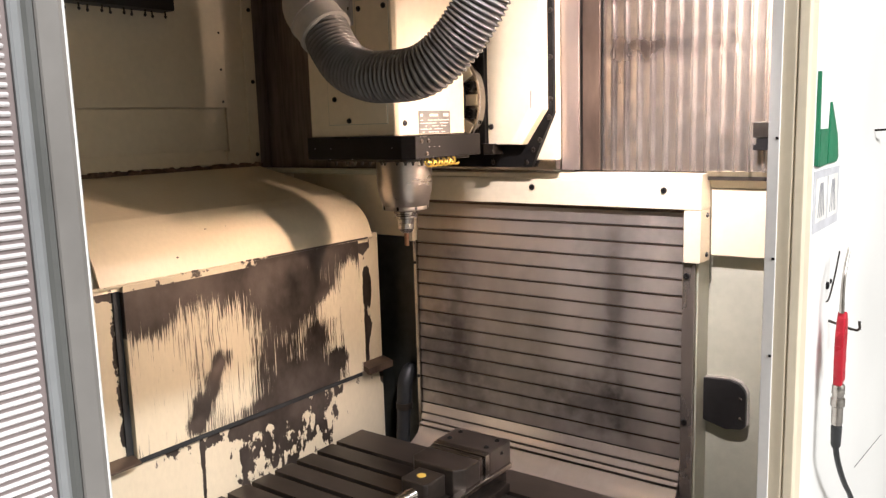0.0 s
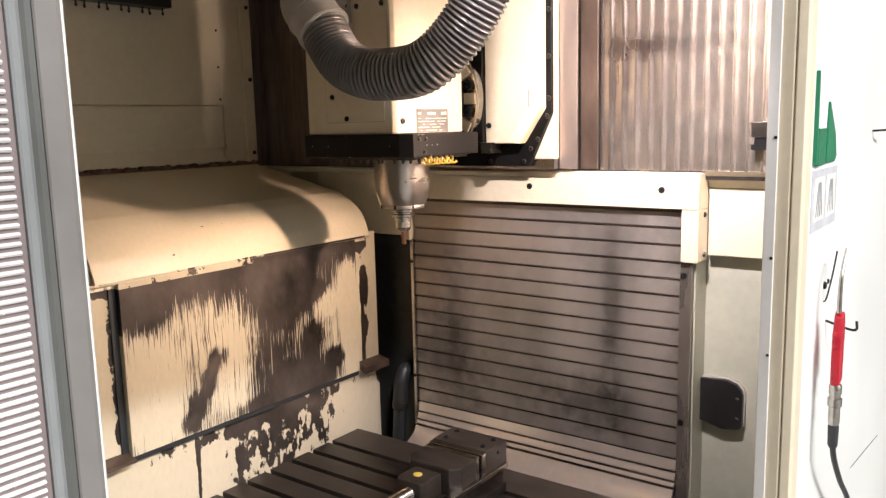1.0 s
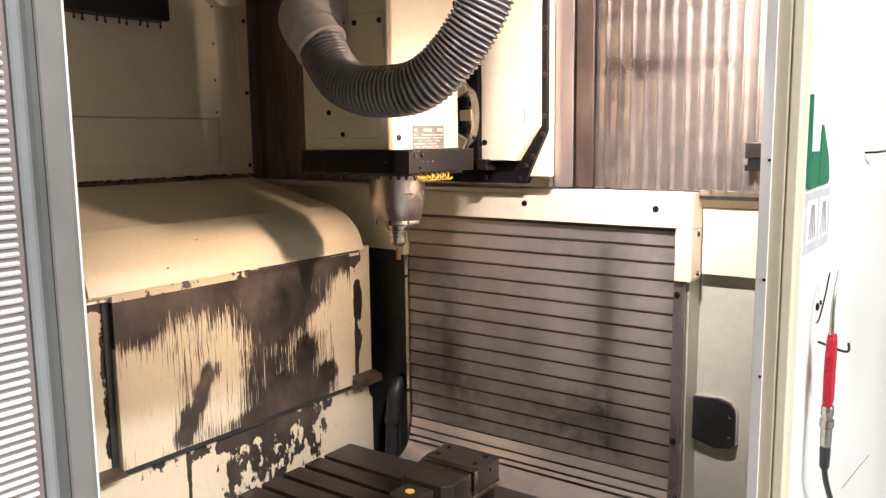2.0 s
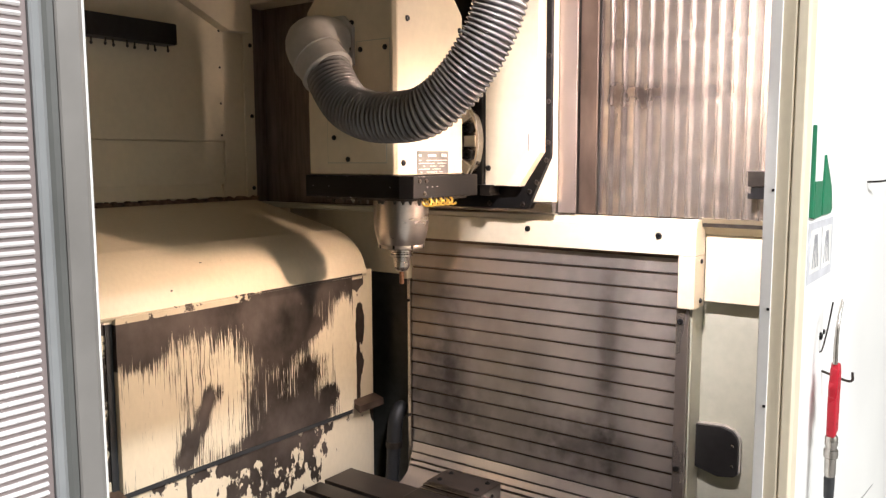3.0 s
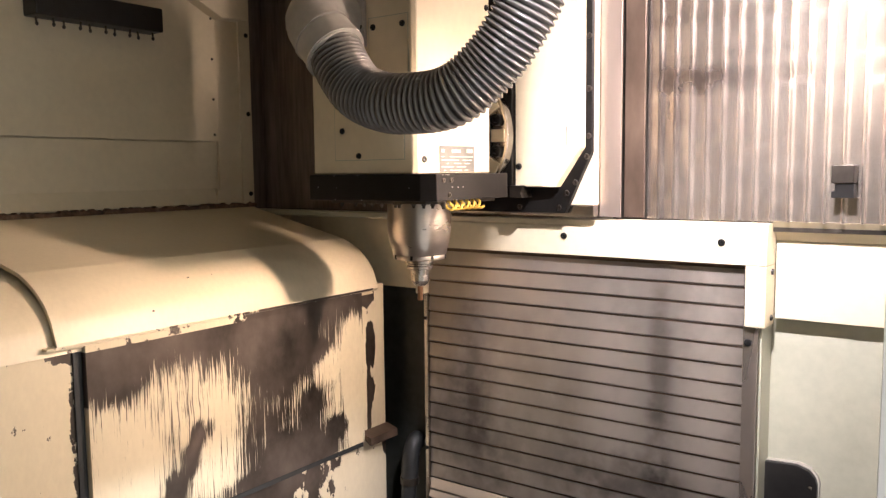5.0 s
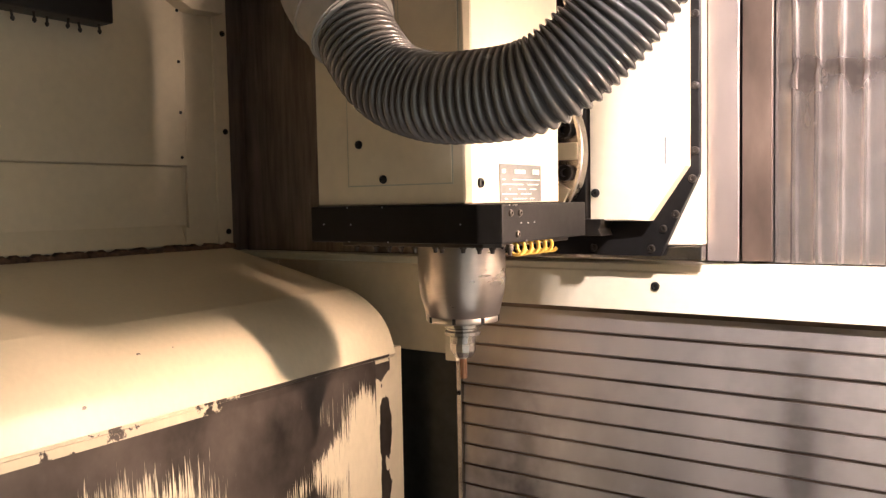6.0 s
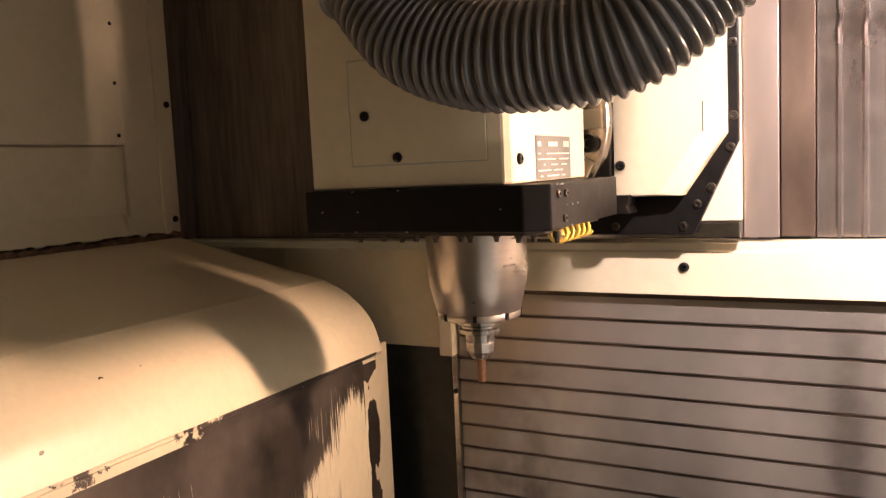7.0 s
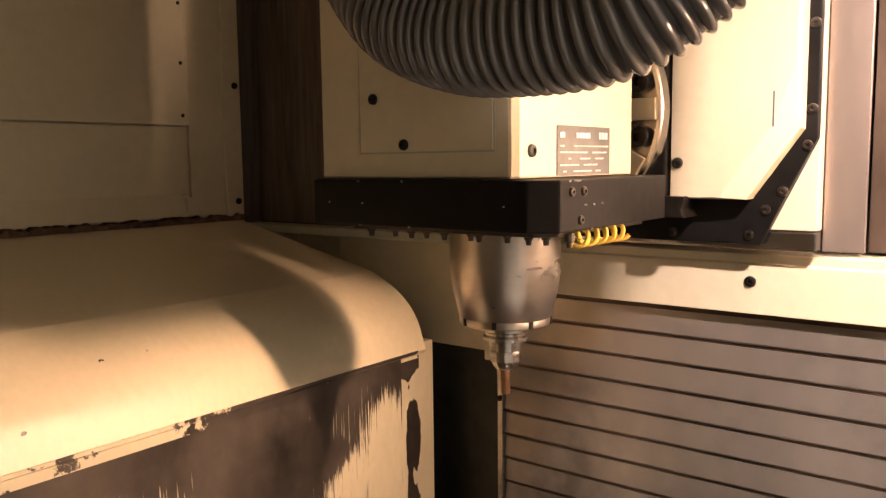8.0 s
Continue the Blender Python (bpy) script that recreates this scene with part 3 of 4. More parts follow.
def dented_fold(pitch, lo, hi, y, ridge, rnd, levels=56):
    """One upright fold whose crest is knocked in along two bands."""
    section = [(0, 0.004), (0.0, 0.0), (pitch * 0.38, -ridge * 0.12), (pitch * 0.72, -ridge * 0.35), (pitch * 0.84, -ridge), (pitch * 0.97, -ridge), (pitch, -ridge * 0.4), (pitch, 0.004)]
    knocks = [(rnd.gauss(zc, 0.006), rnd.uniform(0.006, 0.014), rnd.uniform(0.2, 1.0) * depth) for zc, depth in ((1.748, 0.0042), (1.775, 0.003), (1.847, 0.004), (1.87, 0.002))]
    knocks += [(rnd.uniform(1.54, 2.0), rnd.uniform(0.006, 0.02), rnd.uniform(-0.0008, 0.0012)) for _ in range(6)]
    bm = bmesh.new()
    rings = []
    for k in range(levels + 1):
        z = lo + (1.93 - lo) * k / (levels - 1) if k < levels else hi
        push = sum(d * math.exp(-((z - zc) / w) ** 2) for zc, w, d in knocks)
        slip = sum(d * (z - zc) / w * math.exp(-((z - zc) / w) ** 2) for zc, w, d in knocks)
        rings.append([bm.verts.new((px + (0.7 * slip if 0 < i < 7 and py < -0.0005 else 0), y + py + (push * (0.35 + 0.65 * min(1, -py / ridge)) if py < 0.001 else 0), z)) for i, (px, py) in enumerate(section)])
    k = len(section)
    for a, b in zip(rings, rings[1:]):
        for i in range(k):
            bm.faces.new((a[i], a[(i + 1) % k], b[(i + 1) % k], b[i]))
    bm.faces.new(rings[0][::-1])
    bm.faces.new(rings[-1])
    return bm


fold_random = random.Random(14)
for i in range(16):
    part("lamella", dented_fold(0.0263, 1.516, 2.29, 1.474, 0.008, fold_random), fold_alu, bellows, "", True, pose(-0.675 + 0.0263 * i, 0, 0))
part("end_plate", box((-0.752, 1.447, 1.518), (-0.713, 1.453, 2.29), 0.001), strip_steel, bellows, "flat bright end plate")
part("end_plate", box((-0.7125, 1.462, 1.518), (-0.676, 1.468, 2.29), 0.001), strip_brown, bellows, "stained end plate")
part("backing", box((-0.74, 1.479, 1.50), (-0.24, 1.484, 2.3)), dark_steel, bellows)

bellows_left = thing("bellows_cover", "brown stained steel bellows cover behind the spindle head", "bellows cover")
first = part("lamella", lamella(0.0263, 1.517, 2.10, 1.474, 0.0006), brown_steel, bellows_left, "", False, pose(-1.668, 0, 0))
for i in range(1, 25):
    clone(first, pose(-1.668 + 0.0263 * i, 0, 0))
part("end_fold", box((-1.6595, 1.434, 1.516), (-1.6525, 1.4735, 2.10), 0.001), brown_steel, bellows_left, "brown stained end fold")
part("backing", box((-1.67, 1.479, 1.50), (-1.0, 1.484, 2.3)), dark_steel, bellows_left)

header = thing("cover_header", "cream sheet header over the slatted apron, with black screws", "header")
part("fascia", prism([(1.445, 1.447), (1.445, 1.500), (1.448, 1.502), (1.448, 1.511), (1.452, 1.513), (1.476, 1.514), (1.50, 1.50), (1.50, 1.447)], "x", -1.169, -0.465, 0.0008), cream, header)
part("leg", box((-0.4975, 1.4452, 1.347), (-0.465, 1.50, 1.4465), 0.002), cream, header)
part("leg", box((-1.168, 1.4452, 1.347), (-1.147, 1.50, 1.4465), 0.002), cream, header)
part("corner_sheet", box((-1.46, 1.468, 1.353), (-1.17, 1.50, 1.512), 0.002), cream, header)
for x in (-0.821, -0.536, -1.10):
    bolt((x, 1.445, 1.482), "-y", header, 0.0062)
for zz in (1.435, 1.360):
    bolt((-0.465, 1.478, zz), "+x", header, 0.005)
part("overhang", prism([(1.470, 1.517), (1.5, 1.484), (1.53, 1.484), (1.53, 1.517)], "x", -0.464, -0.254), cream, header)
part("band", box((-0.464, 1.50, 1.356), (-0.254, 1.53, 1.4835), 0.0015), cream, header)

part("ledge", box((-1.646, 1.432, 1.503), (-1.17, 1.4735, 1.5155), 0.002), greygreen, header, "grey ledge under the bellows")
apron = thing("slatted_apron", "stained steel slatted apron with overlapping horizontal slats", "slatted apron")
PITCH = 0.0328
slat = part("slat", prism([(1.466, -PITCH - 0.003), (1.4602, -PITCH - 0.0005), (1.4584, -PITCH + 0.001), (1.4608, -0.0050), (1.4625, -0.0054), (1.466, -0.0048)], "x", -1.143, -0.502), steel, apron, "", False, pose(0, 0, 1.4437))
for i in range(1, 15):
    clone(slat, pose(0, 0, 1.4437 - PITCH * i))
# Dark colour here carries both the shadow and the grime between slats.
part("backing", box((-1.1428, 1.4634, 0.955), (-0.5022, 1.4700, 1.4462)), strip_brown, apron, "dark backing sheet, shade and dirt of the slat gaps in its colour")
foot = [(1.460, 0.953), (1.457, 0.927), (1.451, 0.909), (1.4455, 0.8975)]
for (ya, za), (yb, zb) in zip(foot, foot[1:]):
    d = Vector((yb - ya, zb - za)).normalized()
    out = Vector((d.y, -d.x)) * 0.003
    a, b = Vector((ya, za)) + d * 0.0045, Vector((yb, zb))
    part("slat", prism([(a.x, a.y), (b.x + out.x * 0.6, b.y + out.y * 0.6), (b.x - out.x, b.y - out.y), (a.x - out.x, a.y - out.y)], "x", -1.143, -0.502), foot_steel, apron)
bend, _ = smooth_line([(0, 1.4435, 0.893), (0, 1.436, 0.880), (0, 1.416, 0.867), (0, 1.37, 0.850), (0, 1.28, 0.826), (0, 1.10, 0.786)], 24)
bend = [(p.y, p.z) for p in bend]
part("foot_backing", prism([(y + 0.006, z - 0.003) for y, z in foot] + [(y + 0.005, z - 0.006) for y, z in bend[:6]] + [(1.475, 0.85), (1.475, 0.953)], "x", -1.142, -0.503), dark_steel, apron)
part("foot_sheet", prism(bend + [(y - 0.001, z - 0.004) for y, z in bend[::-1]], "x", -1.143, -0.502), foot_steel, apron, "bright curved foot sheet", True)
part("side_strip", box((-1.1525, 1.453, 0.80), (-1.1435, 1.459, 1.3465), 0.001), bright, apron, "narrow guide strip")
part("side_strip", box((-0.5015, 1.455, 0.70), (-0.478, 1.462, 1.3465), 0.001), alu, apron, "narrow guide strip")
for zz in (1.32, 1.031):
    bolt((-0.4935, 1.455, zz), "-y", apron, 0.0062)
for zz in (1.295, 1.015):
    bolt((-1.148, 1.453, zz), "-y", apron, 0.004)

tagged(part("wall_recess", box((-0.477, 1.525, 0.5), (-0.254, 1.55, 1.3555)), greygreen), "grey green recessed sheet beside the slatted apron", "wall", kind="structure")
tagged(part("wall_recess_side", box((-0.4768, 1.463, 0.5), (-0.4735, 1.524, 1.346)), greygreen), "grey green return of the recess", "wall", kind="structure")
tagged(part("wall_corner_gap", box((-1.46, 1.50, 0.5), (-1.153, 1.53, 1.352)), gap_steel), "dark green sheet in the corner gap", "wall", kind="structure")

plate = thing("cover_plate", "black plate with rounded corners screwed to the recess wall", "plate")
zs = [(-0.478, 1.11), (-0.425, 1.113), (-0.405, 1.107), (-0.395, 1.096), (-0.392, 1.085), (-0.392, 1.024), (-0.40, 1.018), (-0.43, 1.013), (-0.478, 1.026)]
part("plate", prism(zs, "y", 1.505, 1.515, 0.0015), dark, plate)
part("spacer", prism([(x + 0.002, z + 0.001) for x, z in zs], "y", 1.5155, 1.525), fitting_grey, plate)
for zz in (1.08, 1.04):
    bolt((-0.402, 1.505, zz), "-y", plate, 0.0035, bright)

pipe = thing("coolant_pipe", "black coolant hose with an elbow in the corner gap", "hose")
part("hose", sweep([(-1.199, 1.49, 1.015), (-1.199, 1.475, 1.010), (-1.200, 1.462, 0.985), (-1.202, 1.458, 0.93)], 0.019, 20, 18), rubber, pipe, "", True)
part("hose_end", sweep([(-1.202, 1.458, 0.925), (-1.206, 1.455, 0.86), (-1.21, 1.45, 0.70)], 0.0165, 12, 18), rubber, pipe, "", True)
part("clamp", lathe([(0.0205, -0.008), (0.021, -0.006), (0.021, 0.006), (0.0205, 0.008)], pose(-1.202, 1.458, 0.93), 24), dark_steel, pipe, "", True)

catch = thing("door_catch", "small grey and black catch in front of the bellows", "catch")
part("block", box((-0.376, 1.44, 1.578), (-0.345, 1.47, 1.605), 0.0015), dark_steel, catch)
part("latch", prism([(-0.376, 1.556), (-0.376, 1.566), (-0.371, 1.566), (-0.371, 1.577), (-0.345, 1.577), (-0.345, 1.556)], "y", 1.443, 1.468, 0.001), dark, catch)

# ---- slide housing behind the head ----
slide = thing("slide_housing", "cream slide housing with a black screwed sealing frame", "housing")
bm = bmesh.new()
rear_edge = [(-0.889, 1.572), (-0.811, 1.572), (-0.763, 1.641), (-0.763, 2.2), (-0.889, 2.2)]
face_edge = [(-0.887, 1.574), (-0.836, 1.574), (-0.790, 1.641), (-0.766, 1.70), (-0.765, 2.198), (-0.887, 2.198)]
rear_edge.insert(3, (-0.763, 1.70))
rear_v = [bm.verts.new((x, 1.412, z)) for x, z in rear_edge]
mid_v = [bm.verts.new((x, 1.390, z)) for x, z in rear_edge]
face_v = [bm.verts.new((x, 1.384, z)) for x, z in face_edge]
for a, b in ((rear_v, mid_v), (mid_v, face_v)):
    for i in range(6):
        bm.faces.new((a[i], a[(i + 1) % 6], b[(i + 1) % 6], b[i]))
bm.faces.new(face_v)
bm.faces.new(rear_v[::-1])
part("front_panel", bm, cream, slide, "cream cover with a bent lower corner")
frame_out = [(-1.06, 1.525), (-0.803, 1.525), (-0.752, 1.632), (-0.752, 2.25), (-1.06, 2.25)]
part("sealing_frame", prism(frame_out, "y", 1.412, 1.424, 0.0015), paint_black, slide, "black sealing frame")
part("column", box((-1.06, 1.375, 1.575), (-0.8895, 1.411, 2.2), 0.002), paint_black, slide, "black column beside the panel")
part("back_plate", box((-1.08, 1.4245, 1.540), (-0.7525, 1.446, 2.25), 0.001), cream, slide)
part("wiper", box((-1.08, 1.4245, 1.519), (-0.7525, 1.444, 1.539), 0.002), bright, slide, "grey wiper strip")
for x, zz in ((-0.757, 1.741), (-0.757, 1.660), (-0.7605, 1.625), (-0.782, 1.580), (-0.798, 1.561), (-0.814, 1.535), (-0.895, 1.535), (-0.757, 1.83)):
    bolt((x, 1.412, zz), "-y", slide, 0.0052, dark_steel)
bolt((-0.880, 1.384, 1.609), "-y", slide, 0.006)
part("slot_mark", box((-0.7865, 1.3832, 1.643), (-0.785, 1.3845, 1.677)), plate_grey, slide)
part("index_tag", box((-0.8985, 1.373, 1.648), (-0.8915, 1.3755, 1.672), 0.0005), bright, slide, "small bright tag")
part("latch_block", prism([(-0.893, 1.575), (-0.868, 1.575), (-0.868, 1.569), (-0.871, 1.562), (-0.867, 1.553), (-0.893, 1.553)], "y", 1.372, 1.41, 0.001), dark_steel, slide)

flange = thing("rotary_flange", "pale round flange with black cap screws behind the spindle head", "flange")
CX, CZ = -1.010, 1.664
m = pose(CX, 1.372, CZ, 90)
part("ring", lathe([(0.125, 0.0), (0.1265, 0.002), (0.1265, 0.018), (0.125, 0.020), (0.121, 0.0205), (0.1205, 0.016), (0.03, 0.016)], m, 96), bright, flange, "bright flange ring", True)
# Added hub: blocks lamp light that leaks between head and flange.
part("hub", lathe([(0.088, 0.0), (0.0925, 0.002), (0.0925, 0.033)], pose(CX, 1.3555, CZ, 90), 64), paint_black, flange, "black hub", True)
cap = None
for i in range(12):
    a = radians(15 + 30 * i)
    place = pose(CX + 0.107 * math.cos(a), 1.356, CZ + 0.107 * math.sin(a), 90)
    if cap is None:
        cap = part("cap_screw", lathe([(0.0105, -0.002), (0.0105, 0.010), (0.0095, 0.011), (0.0055, 0.011), (0.005, 0.005), (0.0002, 0.005)], n=20), bolt_black, flange, "", True, place)
    else:
        clone(cap, place)
    b = radians(30 * i)
    web = pose(CX, 1.3555, CZ, 90, 0, 0) @ pose(0, 0, 0, 0, 0, 30 * i)
    if i == 0:
        spoke = part("web", box((0.085, -0.011, 0.0), (0.1195, 0.011, 0.006), 0.001), cream, flange, "", False, web)
    else:
        clone(spoke, web)

# ---- spindle head ----
head = thing("spindle_head", "cream milling spindle head with a black base block", "spindle head")
bm = bmesh.new()
x0, x1, y0, y1 = -1.121, -0.903, 1.111, 1.322
levels = [(1.599, x0, y1), (1.908, x0, y1), (1.99, x0 + 0.075, y1 - 0.075), (2.10, x0 + 0.09, y1 - 0.09)]
rings = [[bm.verts.new(p) for p in ((xa, y0, zz), (x1 - 0.007, y0, zz), (x1, y0 + 0.007, zz), (x1, yb, zz), (xa, yb, zz))] for zz, xa, yb in levels]
for a, b in zip(rings, rings[1:]):
    for i in range(5):
        bm.faces.new((a[i], a[(i + 1) % 5], b[(i + 1) % 5], b[i]))
bm.faces.new(rings[0][::-1])
bm.faces.new(rings[-1])
bmesh.ops.bevel(bm, geom=bm.edges[:], offset=0.0015, segments=1, affect="EDGES")
part("housing", bm, cream, head, "cream sheet housing with slanted shoulders")
part("seam", box((-1.0715, 1.1104, 1.6205), (-0.9235, 1.1112, 1.7235)), greygreen, head)
part("seam", box((-0.9935, 1.1104, 1.7335), (-0.9135, 1.1112, 1.8435)), greygreen, head)
part("access_panel", box((-1.070, 1.1095, 1.622), (-0.925, 1.1115, 1.722), 0.0006), cream, head)
part("access_panel", box((-0.992, 1.1095, 1.735), (-0.915, 1.1115, 1.842), 0.0006), cream, head)
for x, zz in ((-1.053, 1.669), (-1.018, 1.628), (-0.983, 1.828), (-0.924, 1.828), (-1.004, 1.878)):
    bolt((x, 1.1095, zz), "-y", head, 0.005)
for y, zz in ((1.147, 1.881), (1.312, 1.879), (1.132, 1.621)):
    bolt((-0.903, y, zz), "+x", head, 0.0055)
part("base_block", prism([(-1.126, 1.103), (-0.890, 1.103), (-0.868, 1.118), (-0.868, 1.325), (-1.126, 1.325)], "z", 1.556, 1.598, 0.002), paint_black, head, "black base block with nicks")
part("under_plate", prism([(-1.10, 1.13), (-0.90, 1.13), (-0.885, 1.145), (-0.885, 1.31), (-1.10, 1.31)], "z", 1.5505, 1.5555, 0.001), dark_steel, head)
for y, zz in ((1.135, 1.588), (1.155, 1.588), (1.15, 1.565)):
    bolt((-0.868, y, zz), "+x", head, 0.004, dark_steel)
jet = None
for i in range(11):
    place = pose(-1.085 + 0.021 * i + 0.004 * (i % 3), 1.138 + 0.006 * (i % 2), 1.5505)
    if jet is None:
        jet = part("coolant_jet", lathe([(0.004, 0.004), (0.004, -0.002), (0.0028, -0.003), (0.0022, -0.007), (0.001, -0.007)], n=10), dark_steel, head, "small metal coolant jet", True, place)
    else:
        clone(jet, place)
random.seed(8)
nick = None
for k in range(16):
    y, x, zz = 1.103, -1.12 + 0.23 * random.random(), random.choice((1.557, 1.5965, 1.577))
    if k > 6:
        x, y = -0.868, random.uniform(1.122, 1.20)
    place = pose(x, y, zz, random.uniform(0, 90), random.uniform(-40, 40), random.uniform(0, 60))
    if nick is None:
        nick = part("nick", prism([(-0.0012, 0), (0, 0.0006), (0.0016, 0.0002), (0.0004, -0.0007)], "y", -0.0006, 0.0006), ink_grey, head, "bare nick in the black paint", False, place)
    else:
        clone(nick, place)
coil = [(-0.884 + 0.007 * math.cos(2 * math.pi * k / 12), 1.165 + 0.0014 * k, 1.5475 + 0.007 * math.sin(2 * math.pi * k / 12)) for k in range(72)]
part("spring", sweep(coil, 0.0022, 300, 6), yellow, head, "yellow coiled spring", True)

AX, AY = -1.011, 1.258
part("spindle_nose", lathe([(0.056, 1.556), (0.0565, 1.552), (0.0565, 1.500), (0.0558, 1.497), (0.0545, 1.485), (0.0475, 1.456), (0.0470, 1.4555), (0.0475, 1.4545), (0.047, 1.449), (0.0455, 1.4475), (0.024, 1.4470)], pose(AX, AY, 0), 72), nose_steel, head, "tapered machined steel spindle nose", True)
slotm = None
for i in range(8):
    place = pose(AX, AY, 1.453, 0, 0, 20 + 45 * i)
    if slotm is None:
        slotm = part("slot", box((0.0445, -0.0022, -0.0045), (0.0482, 0.0022, 0.003)), bolt_black, head, "", False, place)
    else:
        clone(slotm, place)
nameplate = part("nameplate", box((-0.9045, 1.173, 1.600), (-0.9022, 1.272, 1.643), 0.0003), plate_grey, head, "dark grey name plate with pale print")
random.seed(5)
for k in range(7):
    zz = 1.637 - 0.0055 * k
    y = 1.178
    ln = 0.045 if k == 0 else random.uniform(0.05, 0.088)
    while y < 1.178 + ln:
        w = random.uniform(0.003, 0.010)
        if random.random() < 0.82 and k != 1:
            part("print", box((-0.9023, y, zz - (0.0045 if k == 0 else 0.0012)), (-0.9018, min(y + w, 1.268), zz)), ink_white, nameplate)
        y += w + 0.0015
for k in range(3):
    part("print", box((-0.9023, 1.250 + 0.006 * k, 1.632), (-0.9018, 1.254 + 0.006 * k, 1.638)), ink_white, nameplate)

tool = thing("tool_holder", "steel collet tool holder with a copper coloured cutter", "tool holder")
part("holder", lathe([(0.0235, 1.4468), (0.0245, 1.444), (0.0245, 1.440), (0.021, 1.438), (0.021, 1.436), (0.0235, 1.434), (0.0235, 1.430), (0.017, 1.428), (0.0165, 1.419)], pose(AX, AY, 0), 40), bright, tool, "", True)
part("collet_nut", lathe([(0.016, 1.4188), (0.0165, 1.417), (0.0165, 1.408), (0.013, 1.402), (0.010, 1.399), (0.006, 1.398)], pose(AX, AY, 0), 12), bright, tool)
part("cutter", lathe([(0.0050, 1.399), (0.0050, 1.387), (0.0046, 1.386), (0.0050, 1.374), (0.0045, 1.372)], pose(AX, AY, 0), 16), copper, tool, "copper coloured cutter", True)

# ---- suction hose on the head ----
hose = thing("extraction_hose", "grey ribbed plastic extraction hose curving up from an elbow fitting", "hose")
route = [(-0.998, 1.036, 1.786), (-0.972, 1.032, 1.750), (-0.944, 1.029, 1.722), (-0.905, 1.026, 1.705), (-0.856, 1.024, 1.697), (-0.780, 1.032, 1.703), (-0.727, 1.048, 1.743), (-0.686, 1.058, 1.797), (-0.661, 1.066, 1.852), (-0.651, 1.070, 1.90), (-0.647, 1.072, 2.0), (-0.645, 1.075, 2.3)]
RIBS = 108
ribbed = lambda f: 0.0340 + 0.0090 * abs(math.sin(math.pi * RIBS * f)) ** 0.6
# Inner tube is coloured dark to shade the valleys between the ribs.
part("hose", sweep(route, 0.0386, 160, 40), hose_dark, hose, "dark inner tube, shade of the rib valleys put into its colour", True)
part("rib_spiral", sweep(route, ribbed, RIBS * 12, 40), hose_grey, hose, "grey ribs", True)
part("elbow", sweep([(-1.045, 1.108, 1.842), (-1.047, 1.078, 1.846), (-1.046, 1.046, 1.838), (-1.031, 1.036, 1.817), (-1.004, 1.036, 1.792)], lambda f: 0.045 - 0.001 * f, 24, 32), fitting_grey, hose, "grey moulded elbow", True)
part("cuff", sweep([(-1.018, 1.036, 1.806), (-0.993, 1.035, 1.780)], 0.0465, 4, 32), fitting_grey, hose, "", True)
part("collar", sweep([(-0.9975, 1.0353, 1.7848), (-0.9935, 1.0350, 1.7806)], 0.0488, 3, 32), fitting_grey, hose, "moulded collar at the end of the cuff", True)
part("collar", sweep([(-1.0225, 1.036, 1.8105), (-1.0195, 1.036, 1.8075)], 0.0482, 3, 32), fitting_grey, hose, "", True)
part("base_flange", prism([(-1.095, 1.80), (-1.095, 1.87), (-1.075, 1.892), (-1.02, 1.892), (-0.997, 1.87), (-0.997, 1.80)], "y", 1.1035, 1.1105, 0.001), fitting_grey, hose)
for x, zz in ((-1.053, 1.885), (-1.006, 1.831)):
    bolt((x, 1.1035, zz), "-y", hose, 0.005)

# ---- table and vise ----
table = thing("machine_table", "dark oily steel machine table with parallel slots", "machine table")
part("bed", box((-1.232, 0.2, 0.78), (-0.50, 1.336, 0.872), 0.002), table_steel, table)
y = 1.336
widths = [0.088] + [0.0485] * 16
for w in widths:
    part("slab", prism([(y, 0.872), (y, 0.900), (y - w, 0.900), (y - w, 0.884), (y - w + 0.008, 0.884), (y - w + 0.008, 0.872)], "x", -1.235, -0.50, 0.0008), table_steel, table)
    y -= w + 0.0140
vise = thing("machine_vise", "dark steel machine vise clamped on the slotted table", "vise")
part("base", box((-0.885, 0.98, 0.9002), (-0.785, 1.27, 0.945), 0.003), table_steel, vise)
part("base_flange", box((-0.905, 1.05, 0.9002), (-0.765, 1.25, 0.918), 0.002), table_steel, vise)
part("fixed_jaw", box((-0.898, 1.190, 0.9452), (-0.771, 1.262, 1.000), 0.002), table_steel, vise)
part("jaw_plate", box((-0.897, 1.176, 0.950), (-0.772, 1.1895, 0.998), 0.001), bright, vise, "bright jaw plate")
part("movable_jaw", prism([(-0.895, 1.112), (-0.895, 1.160), (-0.774, 1.160), (-0.774, 1.112), (-0.790, 1.094), (-0.879, 1.094)], "z", 0.9455, 0.996, 0.003), table_steel, vise)
part("jaw_plate", box((-0.893, 1.1605, 0.950), (-0.776, 1.172, 0.997), 0.001), bright, vise, "bright jaw plate")
part("nut_block", prism([(-0.866, 1.040), (-0.866, 1.093), (-0.806, 1.093), (-0.806, 1.040), (-0.812, 1.034), (-0.860, 1.034)], "z", 0.9455, 0.986, 0.003), table_steel, vise)
part("guide_rail", box((-0.784, 0.98, 0.9455), (-0.766, 1.26, 0.956), 0.002), bright, vise, "worn bright guide rail")
part("cap", lathe([(0.0085, 0.0), (0.0085, 0.0015), (0.007, 0.002), (0.0001, 0.002)], pose(-0.838, 1.064, 0.986), 20), yellow, vise, "small yellow cap", True)
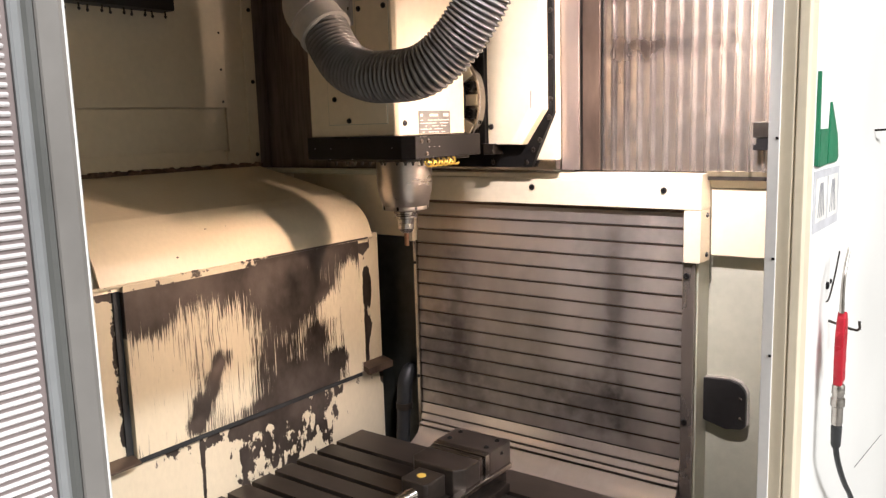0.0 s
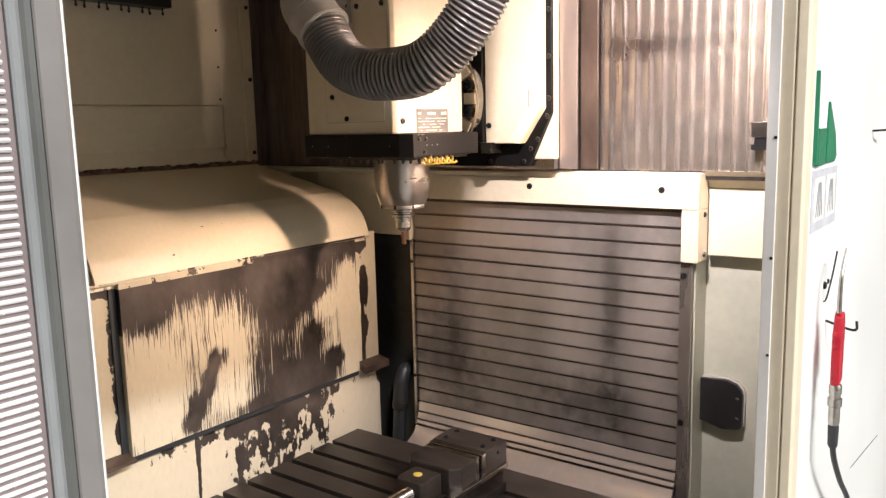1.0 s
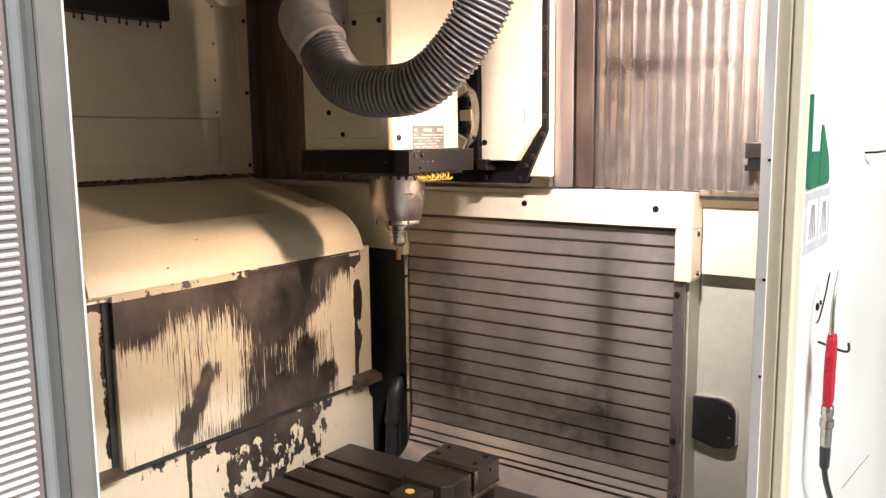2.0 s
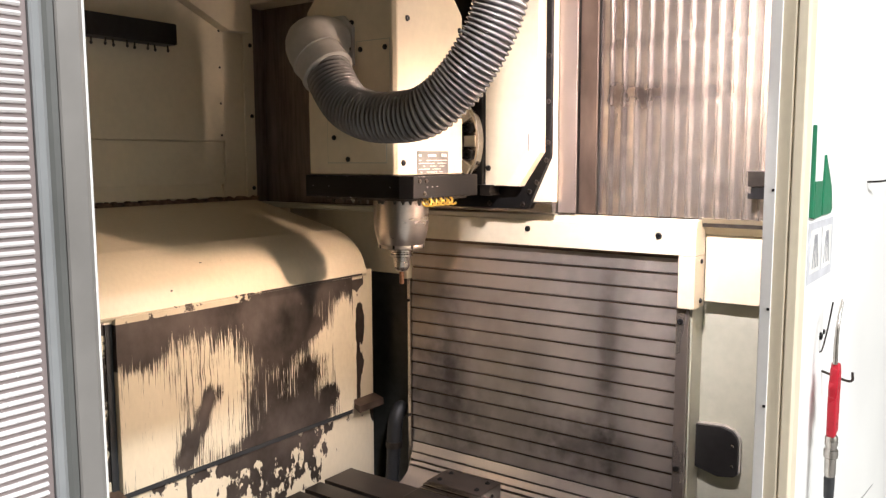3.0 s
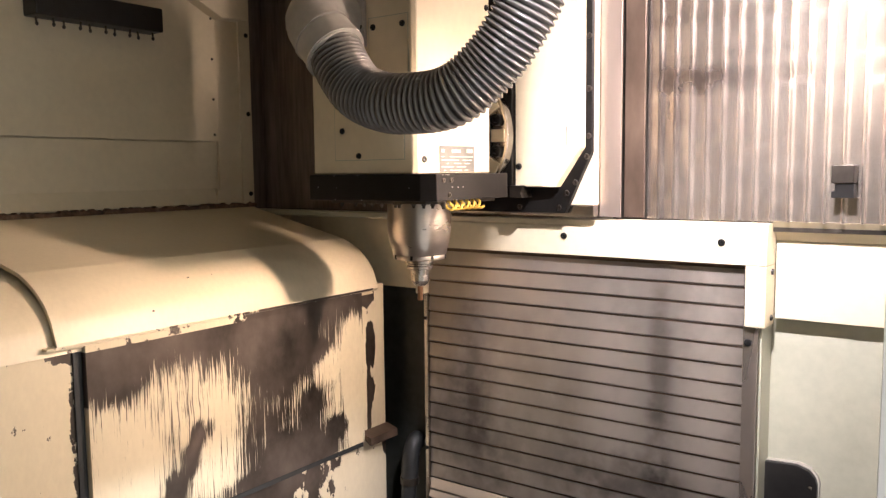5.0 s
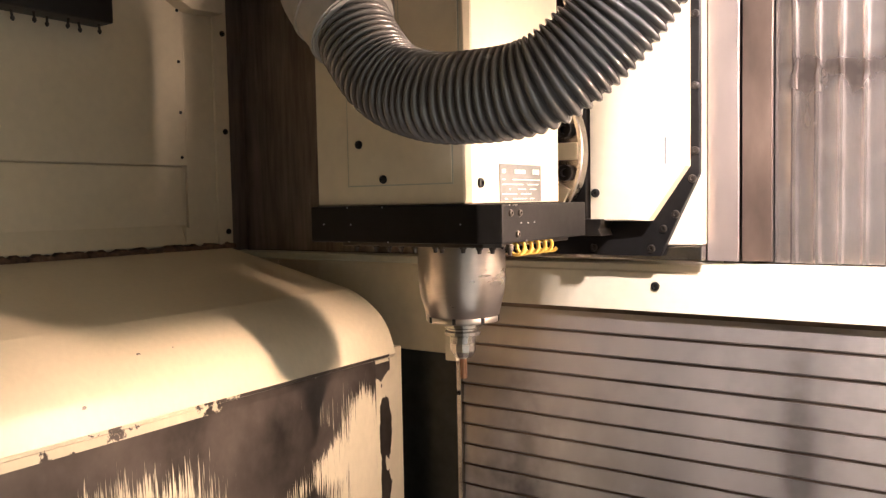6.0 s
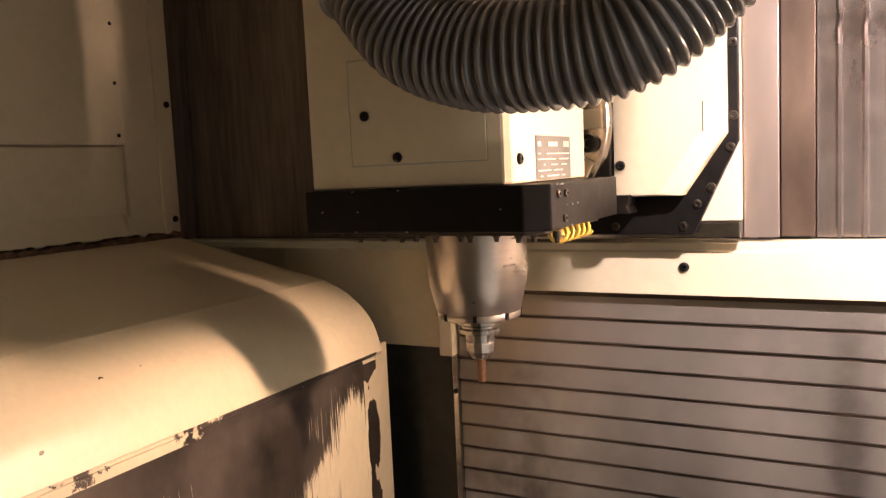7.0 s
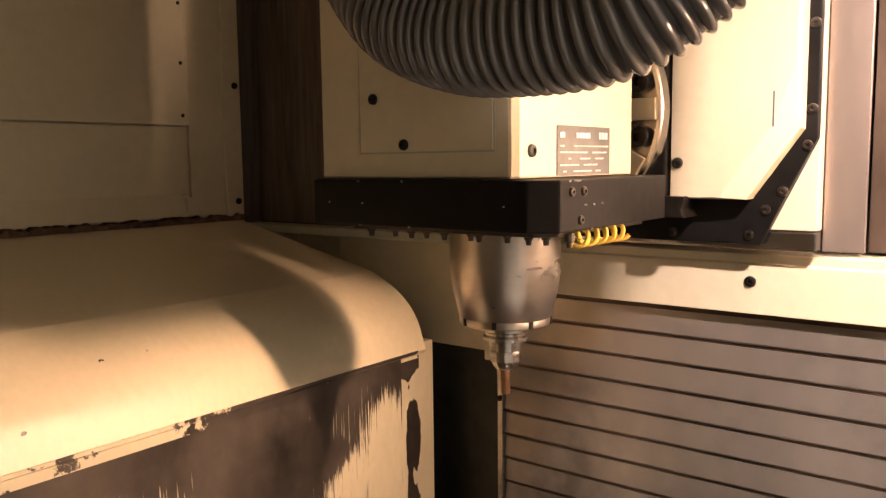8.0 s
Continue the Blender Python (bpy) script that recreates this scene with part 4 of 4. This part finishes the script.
part("screw", sweep([(-0.836, 1.034, 0.962), (-0.836, 0.97, 0.962), (-0.836, 0.90, 0.962)], lambda f: 0.0105 if int(f * 40) % 2 else 0.0125, 40, 16), bright, vise, "threaded spindle", True)
for x, y in ((-0.878, 1.207), (-0.878, 1.245), (-0.791, 1.207), (-0.791, 1.245)):
    bolt((x, y, 1.0), "+z", vise, 0.0055)
bolt((-0.771, 1.23, 0.985), "+x", vise, 0.004)

# ---- on the white front sheet ----
FX = -0.218
hook = thing("green_holder", "green plastic holder with two tapered prongs on the white sheet", "holder")
part("prong", prism([(1.162, 1.546), (1.174, 1.546), (1.171, 1.60), (1.168, 1.672), (1.163, 1.672)], "x", FX, FX + 0.005, 0.001), green, hook)
part("prong", prism([(1.238, 1.545), (1.300, 1.545), (1.312, 1.552), (1.300, 1.585), (1.254, 1.632), (1.250, 1.632), (1.244, 1.59)], "x", FX, FX + 0.003, 0.001), green, hook)
part("fold", prism([(FX, 1.1745), (FX + 0.005, 1.1745), (FX + 0.002, 1.2375), (FX, 1.2375)], "z", 1.544, 1.595, 0.0006), green, hook, "lighter folded middle of the holder")
sign = thing("picture_label", "white label with two grey line drawings", "label")
part("sheet", box((FX, 1.165, 1.452), (FX + 0.0008, 1.335, 1.538)), ink_pale, sign)
for a, b in ((1.178, 1.245), (1.256, 1.322)):
    part("print", box((FX + 0.0009, a, 1.466), (FX + 0.0014, b, 1.527)), ink_white, sign)
    for k in range(4):
        yy = a + 0.012 + 0.013 * k
        part("print", prism([(yy, 1.472), (yy + 0.004, 1.472), (yy + 0.016 - 0.008 * k, 1.52), (yy + 0.012 - 0.008 * k, 1.52)], "x", FX + 0.0015, FX + 0.0019), ink_grey, sign)

gun = thing("air_blow_gun", "red plastic air blow gun hanging from a hook", "air gun")
GX, GY = FX + 0.030, 1.232
part("grip", prism([(GY - 0.003, 1.222), (GY - 0.006, 1.26), (GY - 0.005, 1.298), (GY + 0.004, 1.322), (GY + 0.012, 1.332), (GY + 0.020, 1.328), (GY + 0.025, 1.314), (GY + 0.026, 1.29), (GY + 0.022, 1.26), (GY + 0.024, 1.226)], "x", GX - 0.0062, GX + 0.0062, 0.003), red, gun)
part("trigger", prism([(GY + 0.022, 1.302), (GY + 0.032, 1.292), (GY + 0.038, 1.250), (GY + 0.034, 1.247), (GY + 0.022, 1.272)], "x", GX - 0.004, GX + 0.004, 0.0015), red, gun)
part("nozzle", sweep([(GX, GY + 0.006, 1.330), (GX, GY + 0.006, 1.362), (GX, GY + 0.016, 1.392), (GX, GY + 0.040, 1.420)], lambda f: 0.0036 - 0.0014 * f, 20, 12), bright, gun, "bent steel nozzle", True)
part("coupling", lathe([(0.0072, 0.0), (0.0090, -0.003), (0.0090, -0.014), (0.0078, -0.016), (0.0078, -0.020), (0.0100, -0.022), (0.0100, -0.033), (0.0080, -0.035), (0.0080, -0.058), (0.0068, -0.063)], pose(GX, GY + 0.008, 1.223), 20), bright, gun, "chrome hose coupling", True)
air = thing("air_hose", "dark grey air hose hanging down from the blow gun", "hose")
part("sleeve", lathe([(0.0072, 0.0), (0.0078, -0.002), (0.0070, -0.030), (0.0055, -0.034)], pose(GX, GY + 0.008, 1.159), 18), rubber, air, "black rubber sleeve", True)
part("hose", sweep([(GX, GY + 0.008, 1.128), (GX, GY + 0.022, 1.105), (GX, GY + 0.050, 1.075), (GX, GY + 0.095, 1.035), (GX, GY + 0.160, 0.985), (GX, GY + 0.215, 0.93), (GX, GY + 0.25, 0.85), (GX, GY + 0.26, 0.70)], 0.0042, 60, 14), rubber, air, "", True)
wire = thing("wire_hook", "thin bent wire hook on the white sheet", "hook")
part("wire", sweep([(FX, GY + 0.05, 1.335), (FX + 0.004, GY + 0.05, 1.34), (FX + 0.010, GY + 0.054, 1.375), (FX + 0.014, GY + 0.06, 1.412)], 0.0012, 30, 8), dark_steel, wire, "", True)
part("wire", sweep([(FX, GY + 0.075, 1.300), (FX + 0.040, GY + 0.075, 1.290), (FX + 0.043, GY + 0.077, 1.304)], 0.002, 20, 8), dark_steel, wire, "", True)
bolt((FX, GY + 0.049, 1.360), "+x", wire, 0.006)
bolt((FX, GY + 0.075, 1.362), "+x", wire, 0.004)
tagged(part("hook_pin", sweep([(FX, 1.65, 1.583), (FX + 0.02, 1.66, 1.584), (FX + 0.03, 1.70, 1.586)], 0.002, 12, 8), dark_steel), "thin dark pin on the white sheet", "pin")

tagged(part("sheet_seam", sweep([(FX, 1.619, 0.943), (FX, 1.79, 0.918), (FX, 1.962, 0.892)], 0.0008, 6, 6), dark_steel), "thin dark seam line on the white sheet", "seam")

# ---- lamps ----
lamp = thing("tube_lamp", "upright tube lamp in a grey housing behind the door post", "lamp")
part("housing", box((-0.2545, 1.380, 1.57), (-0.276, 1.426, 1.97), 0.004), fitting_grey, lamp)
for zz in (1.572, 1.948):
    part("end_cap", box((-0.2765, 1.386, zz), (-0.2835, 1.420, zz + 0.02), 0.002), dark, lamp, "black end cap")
lamp = thing("spot_lamp", "small round spot lamp over the door opening", "lamp")
part("housing", lathe([(0.05, 0.0), (0.05, 0.05), (0.03, 0.09), (0.012, 0.095), (0.012, 0.14)], pose(-0.37, 0.83, 2.135), 28), dark, lamp, "", True)
